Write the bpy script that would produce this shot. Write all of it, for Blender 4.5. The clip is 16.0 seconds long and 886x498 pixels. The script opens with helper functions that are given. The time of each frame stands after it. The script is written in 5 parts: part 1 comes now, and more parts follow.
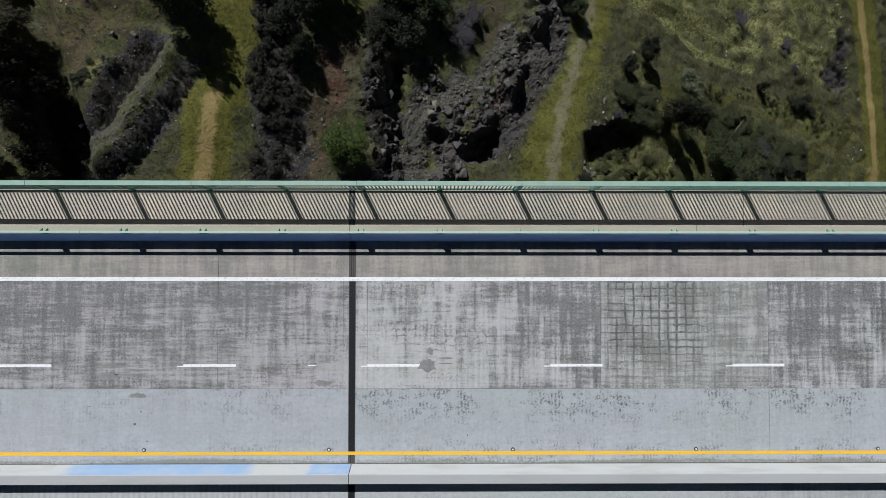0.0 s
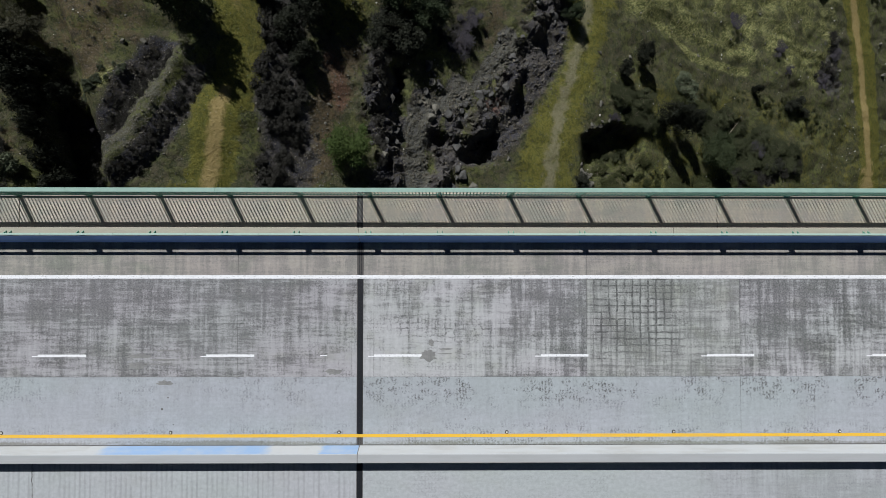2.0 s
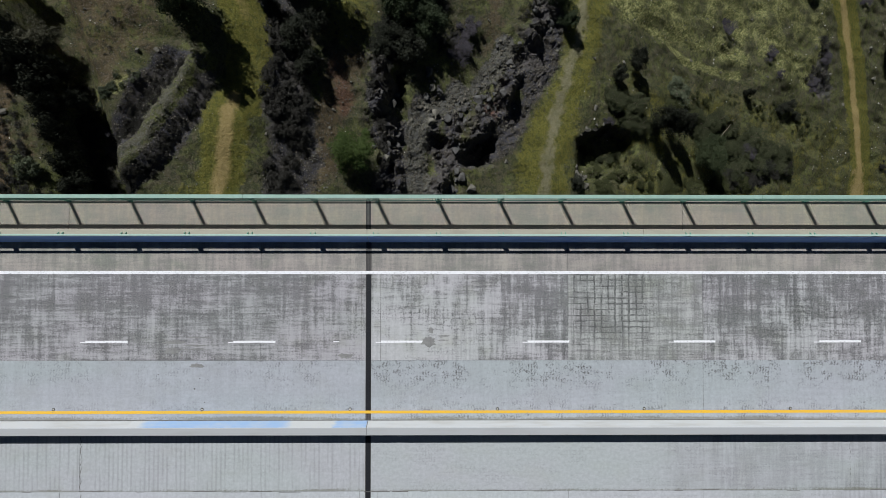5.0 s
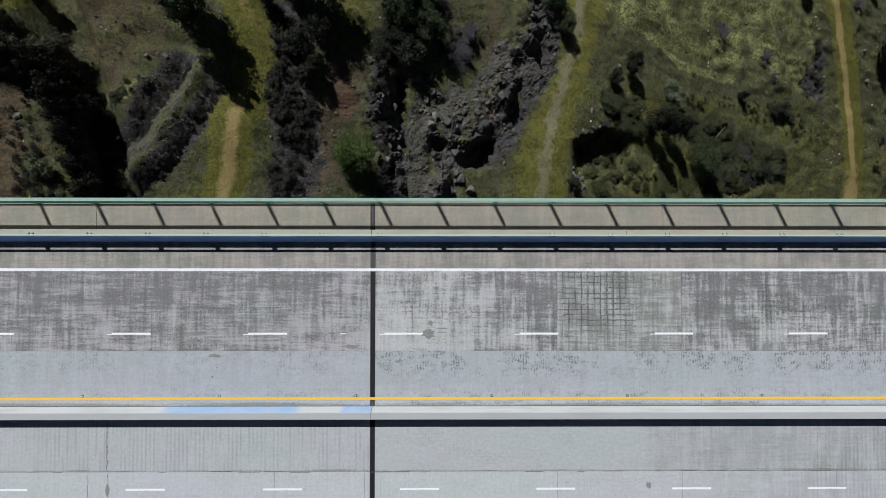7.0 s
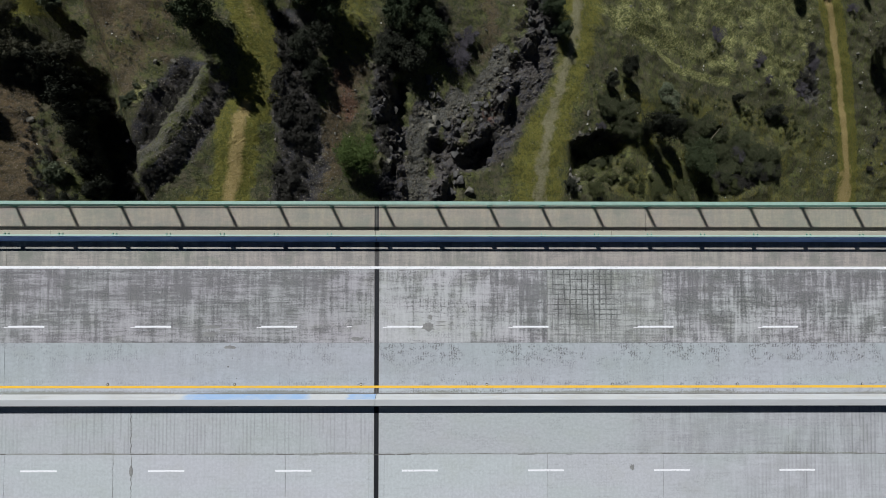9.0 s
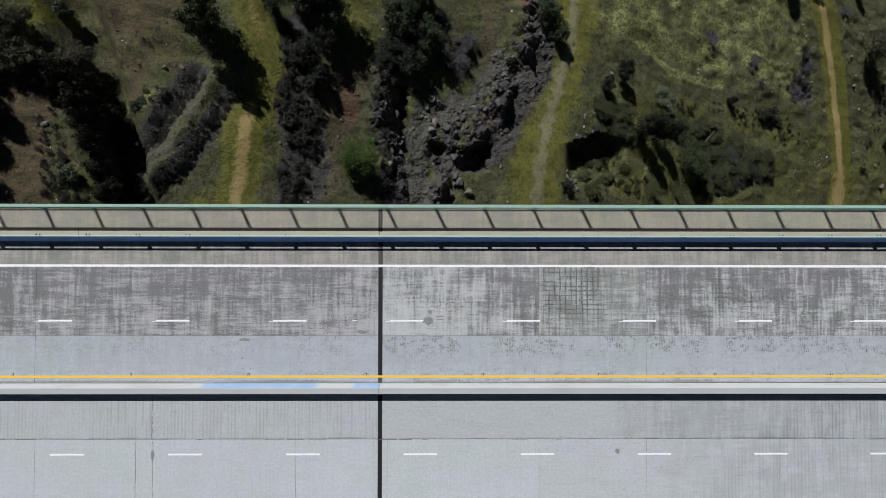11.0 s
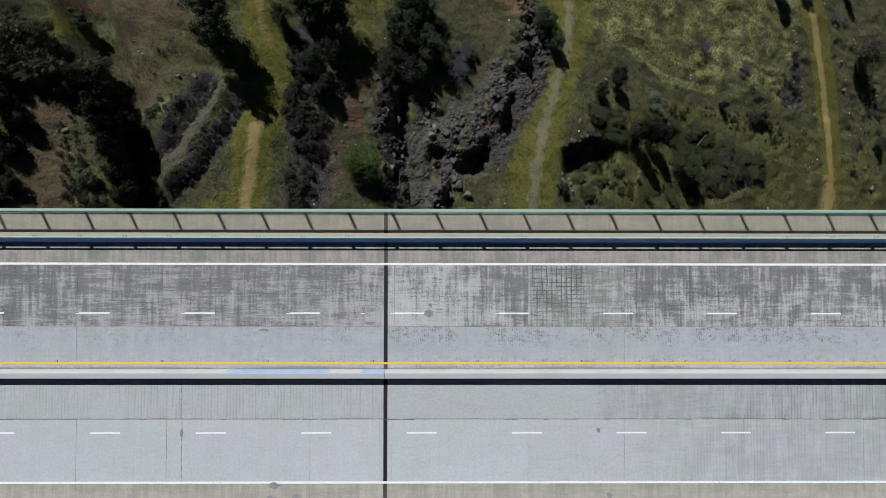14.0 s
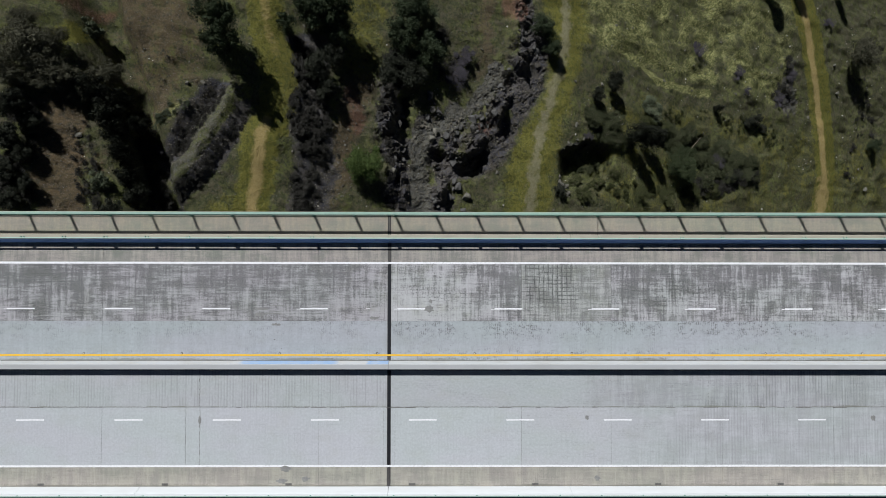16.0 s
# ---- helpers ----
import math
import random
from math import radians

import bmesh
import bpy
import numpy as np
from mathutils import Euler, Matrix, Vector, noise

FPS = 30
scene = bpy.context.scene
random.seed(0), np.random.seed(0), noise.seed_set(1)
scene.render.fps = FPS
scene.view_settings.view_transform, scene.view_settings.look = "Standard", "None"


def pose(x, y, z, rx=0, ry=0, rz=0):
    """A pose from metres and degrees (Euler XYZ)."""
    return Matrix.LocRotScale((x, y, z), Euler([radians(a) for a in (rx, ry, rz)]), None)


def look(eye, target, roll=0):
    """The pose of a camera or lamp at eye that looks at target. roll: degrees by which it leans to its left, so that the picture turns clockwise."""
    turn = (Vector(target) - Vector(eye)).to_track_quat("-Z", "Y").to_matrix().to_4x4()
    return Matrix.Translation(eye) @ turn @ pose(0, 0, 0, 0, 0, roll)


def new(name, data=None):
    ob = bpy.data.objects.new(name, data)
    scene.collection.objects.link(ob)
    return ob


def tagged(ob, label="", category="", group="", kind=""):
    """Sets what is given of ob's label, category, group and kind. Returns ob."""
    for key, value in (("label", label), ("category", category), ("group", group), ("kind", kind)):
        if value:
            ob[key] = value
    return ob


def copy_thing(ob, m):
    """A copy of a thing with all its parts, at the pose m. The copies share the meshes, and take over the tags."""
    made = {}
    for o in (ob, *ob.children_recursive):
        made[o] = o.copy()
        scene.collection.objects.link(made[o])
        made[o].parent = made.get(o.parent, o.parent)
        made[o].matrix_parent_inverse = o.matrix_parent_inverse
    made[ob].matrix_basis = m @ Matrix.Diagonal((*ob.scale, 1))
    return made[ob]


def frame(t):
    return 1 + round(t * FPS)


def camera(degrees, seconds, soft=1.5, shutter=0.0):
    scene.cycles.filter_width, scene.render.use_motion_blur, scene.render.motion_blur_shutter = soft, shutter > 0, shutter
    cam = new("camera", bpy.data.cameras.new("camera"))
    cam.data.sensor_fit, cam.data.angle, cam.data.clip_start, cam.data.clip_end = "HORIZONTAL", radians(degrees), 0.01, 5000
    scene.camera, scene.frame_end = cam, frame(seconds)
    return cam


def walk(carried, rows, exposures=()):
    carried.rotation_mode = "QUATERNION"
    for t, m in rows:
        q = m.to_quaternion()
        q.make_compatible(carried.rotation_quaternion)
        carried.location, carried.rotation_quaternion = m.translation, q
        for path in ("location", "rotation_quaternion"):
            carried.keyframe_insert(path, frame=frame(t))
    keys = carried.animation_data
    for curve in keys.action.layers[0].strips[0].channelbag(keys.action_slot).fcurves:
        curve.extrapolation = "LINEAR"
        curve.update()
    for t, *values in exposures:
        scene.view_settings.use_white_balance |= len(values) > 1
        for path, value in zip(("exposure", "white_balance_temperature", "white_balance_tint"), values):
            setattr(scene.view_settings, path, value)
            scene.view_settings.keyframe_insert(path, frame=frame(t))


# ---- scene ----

cam = camera(73.7, 16.0, 0.55)
# seconds, eye in metres, turns in degrees: a drone that looks straight down and climbs
PATH = [
    (0.0, 3.424, 0.538, 23.733, 1.628, -0.488, 0.030),
    (1.0, 3.411, 0.526, 24.865, 1.620, -0.482, 0.019),
    (2.0, 3.412, 0.499, 26.014, 1.610, -0.477, 0.012),
    (3.0, 3.424, 0.462, 27.180, 1.598, -0.473, 0.009),
    (4.0, 3.444, 0.418, 28.362, 1.586, -0.469, 0.009),
    (5.0, 3.469, 0.369, 29.560, 1.573, -0.465, 0.012),
    (6.0, 3.498, 0.318, 30.776, 1.561, -0.461, 0.017),
    (7.0, 3.529, 0.267, 32.010, 1.550, -0.456, 0.024),
    (8.0, 3.559, 0.217, 33.265, 1.542, -0.451, 0.032),
    (9.0, 3.589, 0.168, 34.545, 1.535, -0.445, 0.040),
    (10.0, 3.617, 0.121, 35.852, 1.532, -0.439, 0.049),
    (11.0, 3.643, 0.075, 37.193, 1.532, -0.430, 0.057),
    (12.0, 3.667, 0.029, 38.571, 1.537, -0.421, 0.065),
    (13.0, 3.688, -0.018, 39.994, 1.548, -0.410, 0.071),
    (14.0, 3.708, -0.068, 41.468, 1.564, -0.397, 0.074),
    (15.0, 3.728, -0.124, 43.000, 1.586, -0.381, 0.076),
    (16.0, 3.749, -0.190, 44.599, 1.615, -0.364, 0.074),
]
walk(cam, [(t, pose(x, y, z, rx, ry, rz)) for t, x, y, z, rx, ry, rz in PATH], [(0.0, -0.33, 6150, 10), (16.0, -0.33, 6150, 10)])

# ---- light: a high sun over the valley side, deep blue sky ----
SUN_WAY = Vector((0.37, -0.745, -1.0))
world = bpy.data.worlds.new("sky")
scene.world = world
world.use_nodes = True
sky = world.node_tree.nodes.new("ShaderNodeTexSky")
sky.sky_type, sky.sun_disc = "NISHITA", False
sky.sun_elevation = math.atan2(1.0, math.hypot(0.37, 0.745))
sky.sun_rotation = math.atan2(-0.37, 0.745)
sky.air_density, sky.dust_density, sky.ozone_density, sky.altitude = 0.2, 0.1, 1.5, 2500.0
background = world.node_tree.nodes["Background"]
background.inputs["Strength"].default_value = 0.058
world.node_tree.links.new(sky.outputs["Color"], background.inputs["Color"])
sun = new("sun", bpy.data.lights.new("sun", "SUN"))
sun.data.energy, sun.data.angle, sun.data.color = 5.0, radians(0.5), (1.0, 0.985, 0.96)
sun.matrix_world = look((0, 0, 120), Vector((0, 0, 120)) + SUN_WAY)


# ---- materials ----
class Nodes:
    """Short hand for one procedural material."""

    def __init__(self, name, rough=0.8, metal=0.0):
        self.mat = bpy.data.materials.new(name)
        self.mat.use_nodes = True
        self.tree = self.mat.node_tree
        self.bsdf = self.tree.nodes["Principled BSDF"]
        self.bsdf.inputs["Roughness"].default_value = rough
        self.bsdf.inputs["Metallic"].default_value = metal
        self.bsdf.inputs["Specular IOR Level"].default_value = 0.3
        self.place = self.tree.nodes.new("ShaderNodeTexCoord").outputs["Object"]

    def put(self, socket, value):
        if isinstance(value, bpy.types.NodeSocket):
            self.tree.links.new(value, socket)
        elif isinstance(value, tuple) and len(value) == 3 and socket.type == "RGBA":
            socket.default_value = (*value, 1.0)
        else:
            socket.default_value = value

    def scaled(self, sx, sy, sz, shift=(0.0, 0.0, 0.0)):
        n = self.tree.nodes.new("ShaderNodeMapping")
        self.put(n.inputs["Vector"], self.place)
        n.inputs["Scale"].default_value = (sx, sy, sz)
        n.inputs["Location"].default_value = shift
        return n.outputs["Vector"]

    def noise(self, vector, scale=1.0, detail=4.0, rough=0.55, warp=0.0):
        n = self.tree.nodes.new("ShaderNodeTexNoise")
        self.put(n.inputs["Vector"], vector)
        n.inputs["Scale"].default_value, n.inputs["Detail"].default_value = scale, detail
        n.inputs["Roughness"].default_value, n.inputs["Distortion"].default_value = rough, warp
        return n.outputs["Fac"]

    def cells(self, vector, scale, feature="F1", out="Distance"):
        n = self.tree.nodes.new("ShaderNodeTexVoronoi")
        n.feature = feature
        self.put(n.inputs["Vector"], vector)
        n.inputs["Scale"].default_value = scale
        return n.outputs[out]

    def step(self, value, lo, hi, a=0.0, b=1.0):
        n = self.tree.nodes.new("ShaderNodeMapRange")
        n.interpolation_type = "SMOOTHSTEP"
        for k, v in zip(("Value", "From Min", "From Max", "To Min", "To Max"), (value, lo, hi, a, b)):
            self.put(n.inputs[k], v)
        return n.outputs["Result"]

    def math(self, how, a, b=0.0):
        n = self.tree.nodes.new("ShaderNodeMath")
        n.operation = how
        self.put(n.inputs[0], a)
        self.put(n.inputs[1], b)
        return n.outputs["Value"]

    def mix(self, fac, a, b, how="MIX"):
        n = self.tree.nodes.new("ShaderNodeMix")
        n.data_type, n.blend_type = "RGBA", how
        self.put(n.inputs[0], fac)
        self.put(n.inputs[6], a)
        self.put(n.inputs[7], b)
        return n.outputs[2]

    def axes(self):
        n = self.tree.nodes.new("ShaderNodeSeparateXYZ")
        self.put(n.inputs[0], self.place)
        return n.outputs[0], n.outputs[1], n.outputs[2]

    def lines(self, value, spacing, width):
        """One on evenly spaced lines of that width, else nought."""
        return self.step(self.math("PINGPONG", value, spacing * 0.5), width * 0.3, width * 0.8, 1.0, 0.0)

    def streaked(self, angle, sx, sy):
        """Places turned in plan and then stretched, for streaks along a slope."""
        turn = self.tree.nodes.new("ShaderNodeMapping")
        self.put(turn.inputs["Vector"], self.place)
        turn.inputs["Rotation"].default_value = (0.0, 0.0, radians(angle))
        n = self.tree.nodes.new("ShaderNodeMapping")
        self.put(n.inputs["Vector"], turn.outputs["Vector"])
        n.inputs["Scale"].default_value = (sx, sy, 1.0)
        return n.outputs["Vector"]

    def attribute(self, name, out="Fac"):
        n = self.tree.nodes.new("ShaderNodeAttribute")
        n.attribute_name = name
        return n.outputs[out]

    def chance(self):
        return self.tree.nodes.new("ShaderNodeObjectInfo").outputs["Random"]

    def island(self):
        return self.tree.nodes.new("ShaderNodeNewGeometry").outputs["Random Per Island"]

    def bump(self, height, depth, strength=1.0):
        n = self.tree.nodes.new("ShaderNodeBump")
        n.inputs["Strength"].default_value, n.inputs["Distance"].default_value = strength, depth
        self.put(n.inputs["Height"], height)
        self.put(self.bsdf.inputs["Normal"], n.outputs["Normal"])

    def done(self, colour, rough=None):
        self.put(self.bsdf.inputs["Base Color"], colour)
        if rough is not None:
            self.put(self.bsdf.inputs["Roughness"], rough)
        return self.mat


def grey(v, tint=(1.0, 1.0, 1.0)):
    return (v * tint[0], v * tint[1], v * tint[2])


def deck_concrete(name, base, dark, cover, grid, ticks, tint=(1.0, 1.0, 1.02), moss=0.25, tine=0.0, seed=0.0, gutter=None, lean=0.0, hatched=None, nested=False, wheels=False, begins=None):
    """Worn concrete slabs. cover: how much dark film is left on them; grid: darkened cross-hatch lines;
    ticks: clusters of short scars in rows; tine: fine grooves across the road."""
    g = Nodes(name, 0.85)
    p = g.place
    sx, sy, sz = g.axes()
    cloud = g.noise(g.scaled(0.55, 0.75, 1, (seed, 0, 0)), 1.0, 5, 0.62)
    down = g.noise(g.scaled(1.7, 0.26, 1, (seed, 5, 0)), 1.0, 4, 0.6)
    down_fine = g.noise(g.scaled(5.5, 0.5, 1, (seed, 8, 0)), 1.0, 4, 0.6)
    along_road = g.noise(g.scaled(0.22, 2.6, 1, (seed, 11, 0)), 1.0, 4, 0.62)
    along_fine = g.noise(g.scaled(0.7, 8.0, 1, (seed, 2, 0)), 1.0, 4, 0.6)
    columns = g.noise(g.scaled(2.6, 0.16, 1, (seed, 14, 0)), 1.0, 3, 0.6)
    grain = g.noise(p, 26.0, 6, 0.8)
    mottle = g.noise(p, 6.0, 6, 0.72)

    def total(*terms):
        out = None
        for value, weight in terms:
            term = g.math("MULTIPLY", value, weight)
            out = term if out is None else g.math("ADD", out, term)
        return out

    film = total((cloud, 0.30), (down, 0.30 - 0.20 * lean), (along_road, 0.18 + 0.16 * lean), (down_fine, 0.26 - 0.14 * lean), (along_fine, 0.18 + 0.18 * lean))
    grit = g.noise(p, 9.0, 8, 0.85)
    film = g.math("ADD", film, total((grain, 0.36), (grit, 0.28), (mottle, 0.16), (columns, 0.24)))
    if wheels:
        # the film is worn thinner beside the expansion joint and along the lane line
        film = g.math("ADD", film, g.step(g.math("ABSOLUTE", g.math("ADD", sx, -1.6)), 1.5, 6.5, -0.085, 0.0))
        film = g.math("ADD", film, g.step(g.math("ADD", sy, g.math("MULTIPLY", cloud, 2.0)), -2.8, 0.4, -0.02, 0.03))
    peppered = g.step(g.noise(p, 15.0, 3, 0.7), 0.40, 0.58, 0.6, 1.0)
    heavy = g.math("MULTIPLY", g.step(film, 1.075, 1.19), peppered)
    light = g.step(film, 1.01, 1.13)
    if begins is not None:
        grown = g.step(g.math("ADD", sx, g.math("MULTIPLY", cloud, 5.0)), begins[0] + 2.5, begins[1] + 2.5)
        heavy, light = g.math("MULTIPLY", heavy, grown), g.math("MULTIPLY", light, grown)
    # cross-hatch, where the film has stayed in the grooves
    wob = g.math("MULTIPLY", g.noise(p, 1.4, 5, 0.7), 0.5 if hatched is None else 0.2)
    lines_x = g.lines(g.math("ADD", sx, wob), 0.40 if hatched is None else 0.345, 0.075)
    lines_y = g.lines(g.math("ADD", sy, wob), 0.29, 0.06)
    hatch = g.math("MAXIMUM", g.math("MULTIPLY", lines_x, g.step(down_fine, 0.36, 0.50)), g.math("MULTIPLY", lines_y, g.step(along_fine, 0.38, 0.52)))
    start = 0.50 if grid < 1.0 else 0.44
    zone = g.step(g.noise(g.scaled(0.13, 0.22, 1, (seed + 3.7, 1.3, 0)), 1.0, 3, 0.5), start, start + 0.08)
    if hatched is not None:
        wander = g.math("ADD", sx, g.math("MULTIPLY", g.noise(g.scaled(0.2, 1.2, 1), 1.0, 3, 0.6), 1.6))
        zone = g.math("MULTIPLY", g.step(wander, hatched[0], hatched[0] + 0.6), g.step(wander, hatched[1], hatched[1] + 1.6, 1.0, 0.0))
        zone = g.math("MULTIPLY", zone, g.step(sy, -4.3, -2.4, 0.25, 1.0))
    # short dark dashes worn along the road
    dashes = g.math("MULTIPLY", g.step(g.noise(g.scaled(2.2, 15.0, 1, (seed, 7, 0)), 1.0, 3, 0.6), 0.57, 0.64), g.step(film, 0.96, 1.10))
    dashes = g.math("MULTIPLY", dashes, 0.35 + 0.35 * lean)
    hatch = g.math("MULTIPLY", g.math("MULTIPLY", hatch, zone), g.step(g.math("ADD", grain, mottle), 0.92, 1.08, 0.0 if hatched is None else 0.5, 1.0))
    # rows of short scars
    nest = g.step(g.noise(g.scaled(0.4, 1.3, 1, (seed + 9.1, 4.2, 0)), 1.0, 5, 0.7), 0.51, 0.58)
    tick = g.math("MULTIPLY", g.math("MAXIMUM", g.lines(sy, 0.17, 0.06), g.math("MULTIPLY", g.lines(sx, 0.15, 0.05), 0.9)), g.step(grit, 0.47, 0.56))
    if nested:
        column = g.step(g.noise(g.scaled(0.42, 0.30, 1, (seed + 4.4, 0, 0)), 1.0, 4, 0.65), 0.44, 0.54)
        side = g.step(sx, -9.0, 6.0, 0.5, 1.0)
        seam_side = g.math("MAXIMUM", g.step(sy, -5.9, -5.1, 0.25, 1.0), g.step(sy, -6.2, -6.6, 0.0, 0.7))
        nest = g.math("MULTIPLY", g.math("MAXIMUM", column, g.math("MULTIPLY", nest, 0.6)), g.math("MULTIPLY", side, seam_side))
        sway = g.math("MULTIPLY", g.noise(p, 0.8, 5, 0.7), 0.55)
        torn = g.step(g.noise(g.scaled(1.9, 2.6, 1, (seed, 9, 0)), 1.0, 5, 0.7), 0.46, 0.56)
        upright = g.math("MULTIPLY", g.lines(g.math("ADD", sx, sway), 0.15, 0.075), g.lines(g.math("ADD", sy, sway), 0.36, 0.26))
        level = g.math("MULTIPLY", g.lines(g.math("ADD", sy, sway), 0.18, 0.065), g.step(g.noise(g.scaled(4.5, 6.0, 1, (seed, 3, 0)), 1.0, 4, 0.7), 0.46, 0.54))
        tick = g.math("MULTIPLY", g.math("MAXIMUM", upright, level), g.math("MULTIPLY", g.step(grit, 0.43, 0.53), torn))
    tick = g.math("MULTIPLY", tick, nest)
    groove = g.math("MULTIPLY", g.lines(sx, 0.22, 0.085), g.step(g.noise(g.scaled(3.0, 0.35, 1), 1.0, 4, 0.6), 0.40, 0.56))
    groove = g.math("MULTIPLY", groove, g.step(g.noise(g.scaled(0.07, 0.1, 1, (2.2, 0, 0)), 1.0, 2, 0.5), 0.38, 0.54))
    if begins is not None:
        groove = g.math("MULTIPLY", groove, grown)
    tone = g.mix(g.step(mottle, 0.36, 0.66), grey(base * 0.93, tint), grey(base * 1.12, tint))
    tone = g.mix(g.step(grain, 0.40, 0.62, 0.0, 0.30), tone, grey(base * 1.3, tint))
    tone = g.mix(g.math("MULTIPLY", g.step(cloud, 0.5, 0.68), moss), tone, (base * 0.86, base * 0.88, base * 0.70))
    tone = g.mix(g.math("MULTIPLY", light, 0.55 * cover), tone, grey((base + dark) * 0.5, (1.02, 1.0, 1.01)))
    tone = g.mix(g.math("MULTIPLY", heavy, cover), tone, grey(dark, (0.99, 1.0, 1.0)))
    tone = g.mix(g.math("MULTIPLY", dashes, cover), tone, grey(dark * 0.9, (1.03, 1.0, 1.0)))
    tone = g.mix(g.math("MULTIPLY", hatch, grid), tone, grey(dark * 0.85))
    tone = g.mix(g.math("MULTIPLY", tick, ticks), tone, grey(dark * 0.9, (1.05, 1.0, 1.0)))
    tone = g.mix(g.math("MULTIPLY", groove, tine), tone, grey(dark))
    tone = g.mix(g.step(grain, 0.58, 0.72, 0.0, 0.4), tone, grey(base * 0.55))
    tone = g.mix(g.math("MULTIPLY", g.chance(), 0.10), tone, grey(base * 0.74, tint))
    if gutter is not None:
        foot = g.step(g.math("ABSOLUTE", g.math("ADD", sy, -gutter)), 0.02, 0.40, 1.0, 0.0)
        tone = g.mix(g.step(g.math("ADD", g.math("MULTIPLY", foot, 0.48), g.math("ADD", g.math("MULTIPLY", grit, 0.8), g.math("MULTIPLY", along_road, 0.7))), 1.06, 1.26, 0.0, 0.7), tone, (base * 0.42, base * 0.41, base * 0.32))
    hue = g.step(g.noise(g.scaled(0.11, 0.28, 1, (seed, 19, 0)), 1.0, 3, 0.55), 0.36, 0.64)
    tone = g.mix(1.0, tone, g.mix(hue, (1.012, 0.998, 1.004), (0.974, 1.006, 0.970)), "MULTIPLY")
    g.bump(g.math("ADD", grain, g.math("MULTIPLY", down_fine, 0.5)), 0.004)
    return g.done(tone)


def paint_line(name, colour, wear=0.5):
    g = Nodes(name, 0.6)
    chips = g.noise(g.scaled(0.6, 1.6, 1.0), 11.0, 6, 0.8)
    dirt = g.noise(g.scaled(0.5, 3.0, 1), 2.0, 5, 0.6)
    c = g.mix(g.step(dirt, 0.40, 0.75, 0.0, 0.2), colour, grey(0.32))
    c = g.mix(g.step(chips, 0.61 - 0.1 * wear, 0.66, 0.0, 0.85), c, grey(0.26))
    g.bump(chips, 0.003)
    return g.done(c)


def painted_concrete(name, colour, streak, dirt=0.3):
    g = Nodes(name, 0.7)
    run = g.noise(g.scaled(0.5, 3.0, 2.0), 1.0, 5, 0.6)
    spots = g.noise(g.place, 7.0, 6, 0.7)
    c = g.mix(g.step(run, 0.4, 0.75, 0.0, dirt), colour, streak)
    c = g.mix(g.step(spots, 0.6, 0.8, 0.0, 0.35), c, streak)
    g.bump(spots, 0.004)
    return g.done(c)


def painted_steel(name, colour, rust=0.15, chalky=0.03):
    g = Nodes(name, 0.45)
    chalk = g.noise(g.place, 3.0, 5, 0.6)
    spot = g.noise(g.place, 25.0, 4, 0.7)
    c = g.mix(g.step(chalk, 0.35, 0.7, 0.0, 0.4), colour, tuple(min(1.0, v * 1.25 + chalky) for v in colour))
    c = g.mix(g.step(spot, 0.66, 0.75, 0.0, rust), c, (0.2, 0.09, 0.04))
    g.bump(spot, 0.001)
    return g.done(c)


STAINED = deck_concrete("stained_concrete", 0.475, 0.08, 0.82, 0.7, 0.5, (1.0, 0.99, 1.01), 0.35, 0.2, lean=0.1, wheels=True)
STAINED_WEST = deck_concrete("streaked_concrete", 0.41, 0.085, 0.78, 0.4, 0.6, (1.01, 0.99, 1.02), 0.35, 0.1, 3.0, lean=0.42, wheels=True)
STAINED_GRID = deck_concrete("hatched_concrete", 0.45, 0.075, 0.6, 1.0, 0.6, (1.0, 1.0, 0.98), 0.5, 0.2, 13.0, lean=0.3, hatched=(10.6, 14.2))
SMOOTH = deck_concrete("smooth_concrete", 0.43, 0.12, 0.12, 0.06, 1.0, (0.95, 1.0, 1.06), 0.1, 0.0, 21.0, -7.3, nested=True)
SHOULDER = deck_concrete("shoulder_concrete", 0.345, 0.13, 0.5, 0.10, 0.3, (1.10, 1.0, 0.89), 0.8, 0.0, 43.0)
LOWER_DULL = deck_concrete("brushed_concrete", 0.445, 0.16, 0.08, 0.0, 0.15, (0.97, 1.0, 1.03), 0.12, 0.25, 5.0, -10.85)
LOWER_TINED = deck_concrete("tined_concrete", 0.435, 0.12, 0.28, 0.0, 0.25, (0.97, 1.0, 1.03), 0.12, 0.34, 15.0, -10.85, begins=(13.0, 18.0))
LOWER_PALE = deck_concrete("pale_concrete", 0.50, 0.17, 0.05, 0.0, 0.15, (0.97, 1.0, 1.04), 0.12, 0.05, 61.0)
LOWER_SPOTTED = deck_concrete("spotted_concrete", 0.475, 0.16, 0.24, 0.1, 0.25, (0.97, 1.0, 1.03), 0.12, 0.2, 67.0, begins=(13.5, 24.0))
FAR_SHOULDER = deck_concrete("tan_shoulder_concrete", 0.39, 0.13, 0.35, 0.0, 0.3, (1.08, 1.0, 0.86), 0.3, 0.0, 77.0, -16.65)
WALK = deck_concrete("walkway_concrete", 0.50, 0.26, 0.25, 0.0, 0.0, (1.14, 1.0, 0.80), 0.5, 0.0, 31.0)
SLAB_EDGE = deck_concrete("slab_concrete", 0.3, 0.15, 0.3, 0.0, 0.0)
WHITE_LINE = paint_line("white_road_paint", (0.92, 0.92, 0.93), 0.7)
YELLOW_LINE = paint_line("yellow_road_paint", (0.85, 0.5, 0.04), 0.2)
BARRIER_WHITE = painted_concrete("white_barrier_face", (0.62, 0.64, 0.64), (0.45, 0.44, 0.40), 0.5)
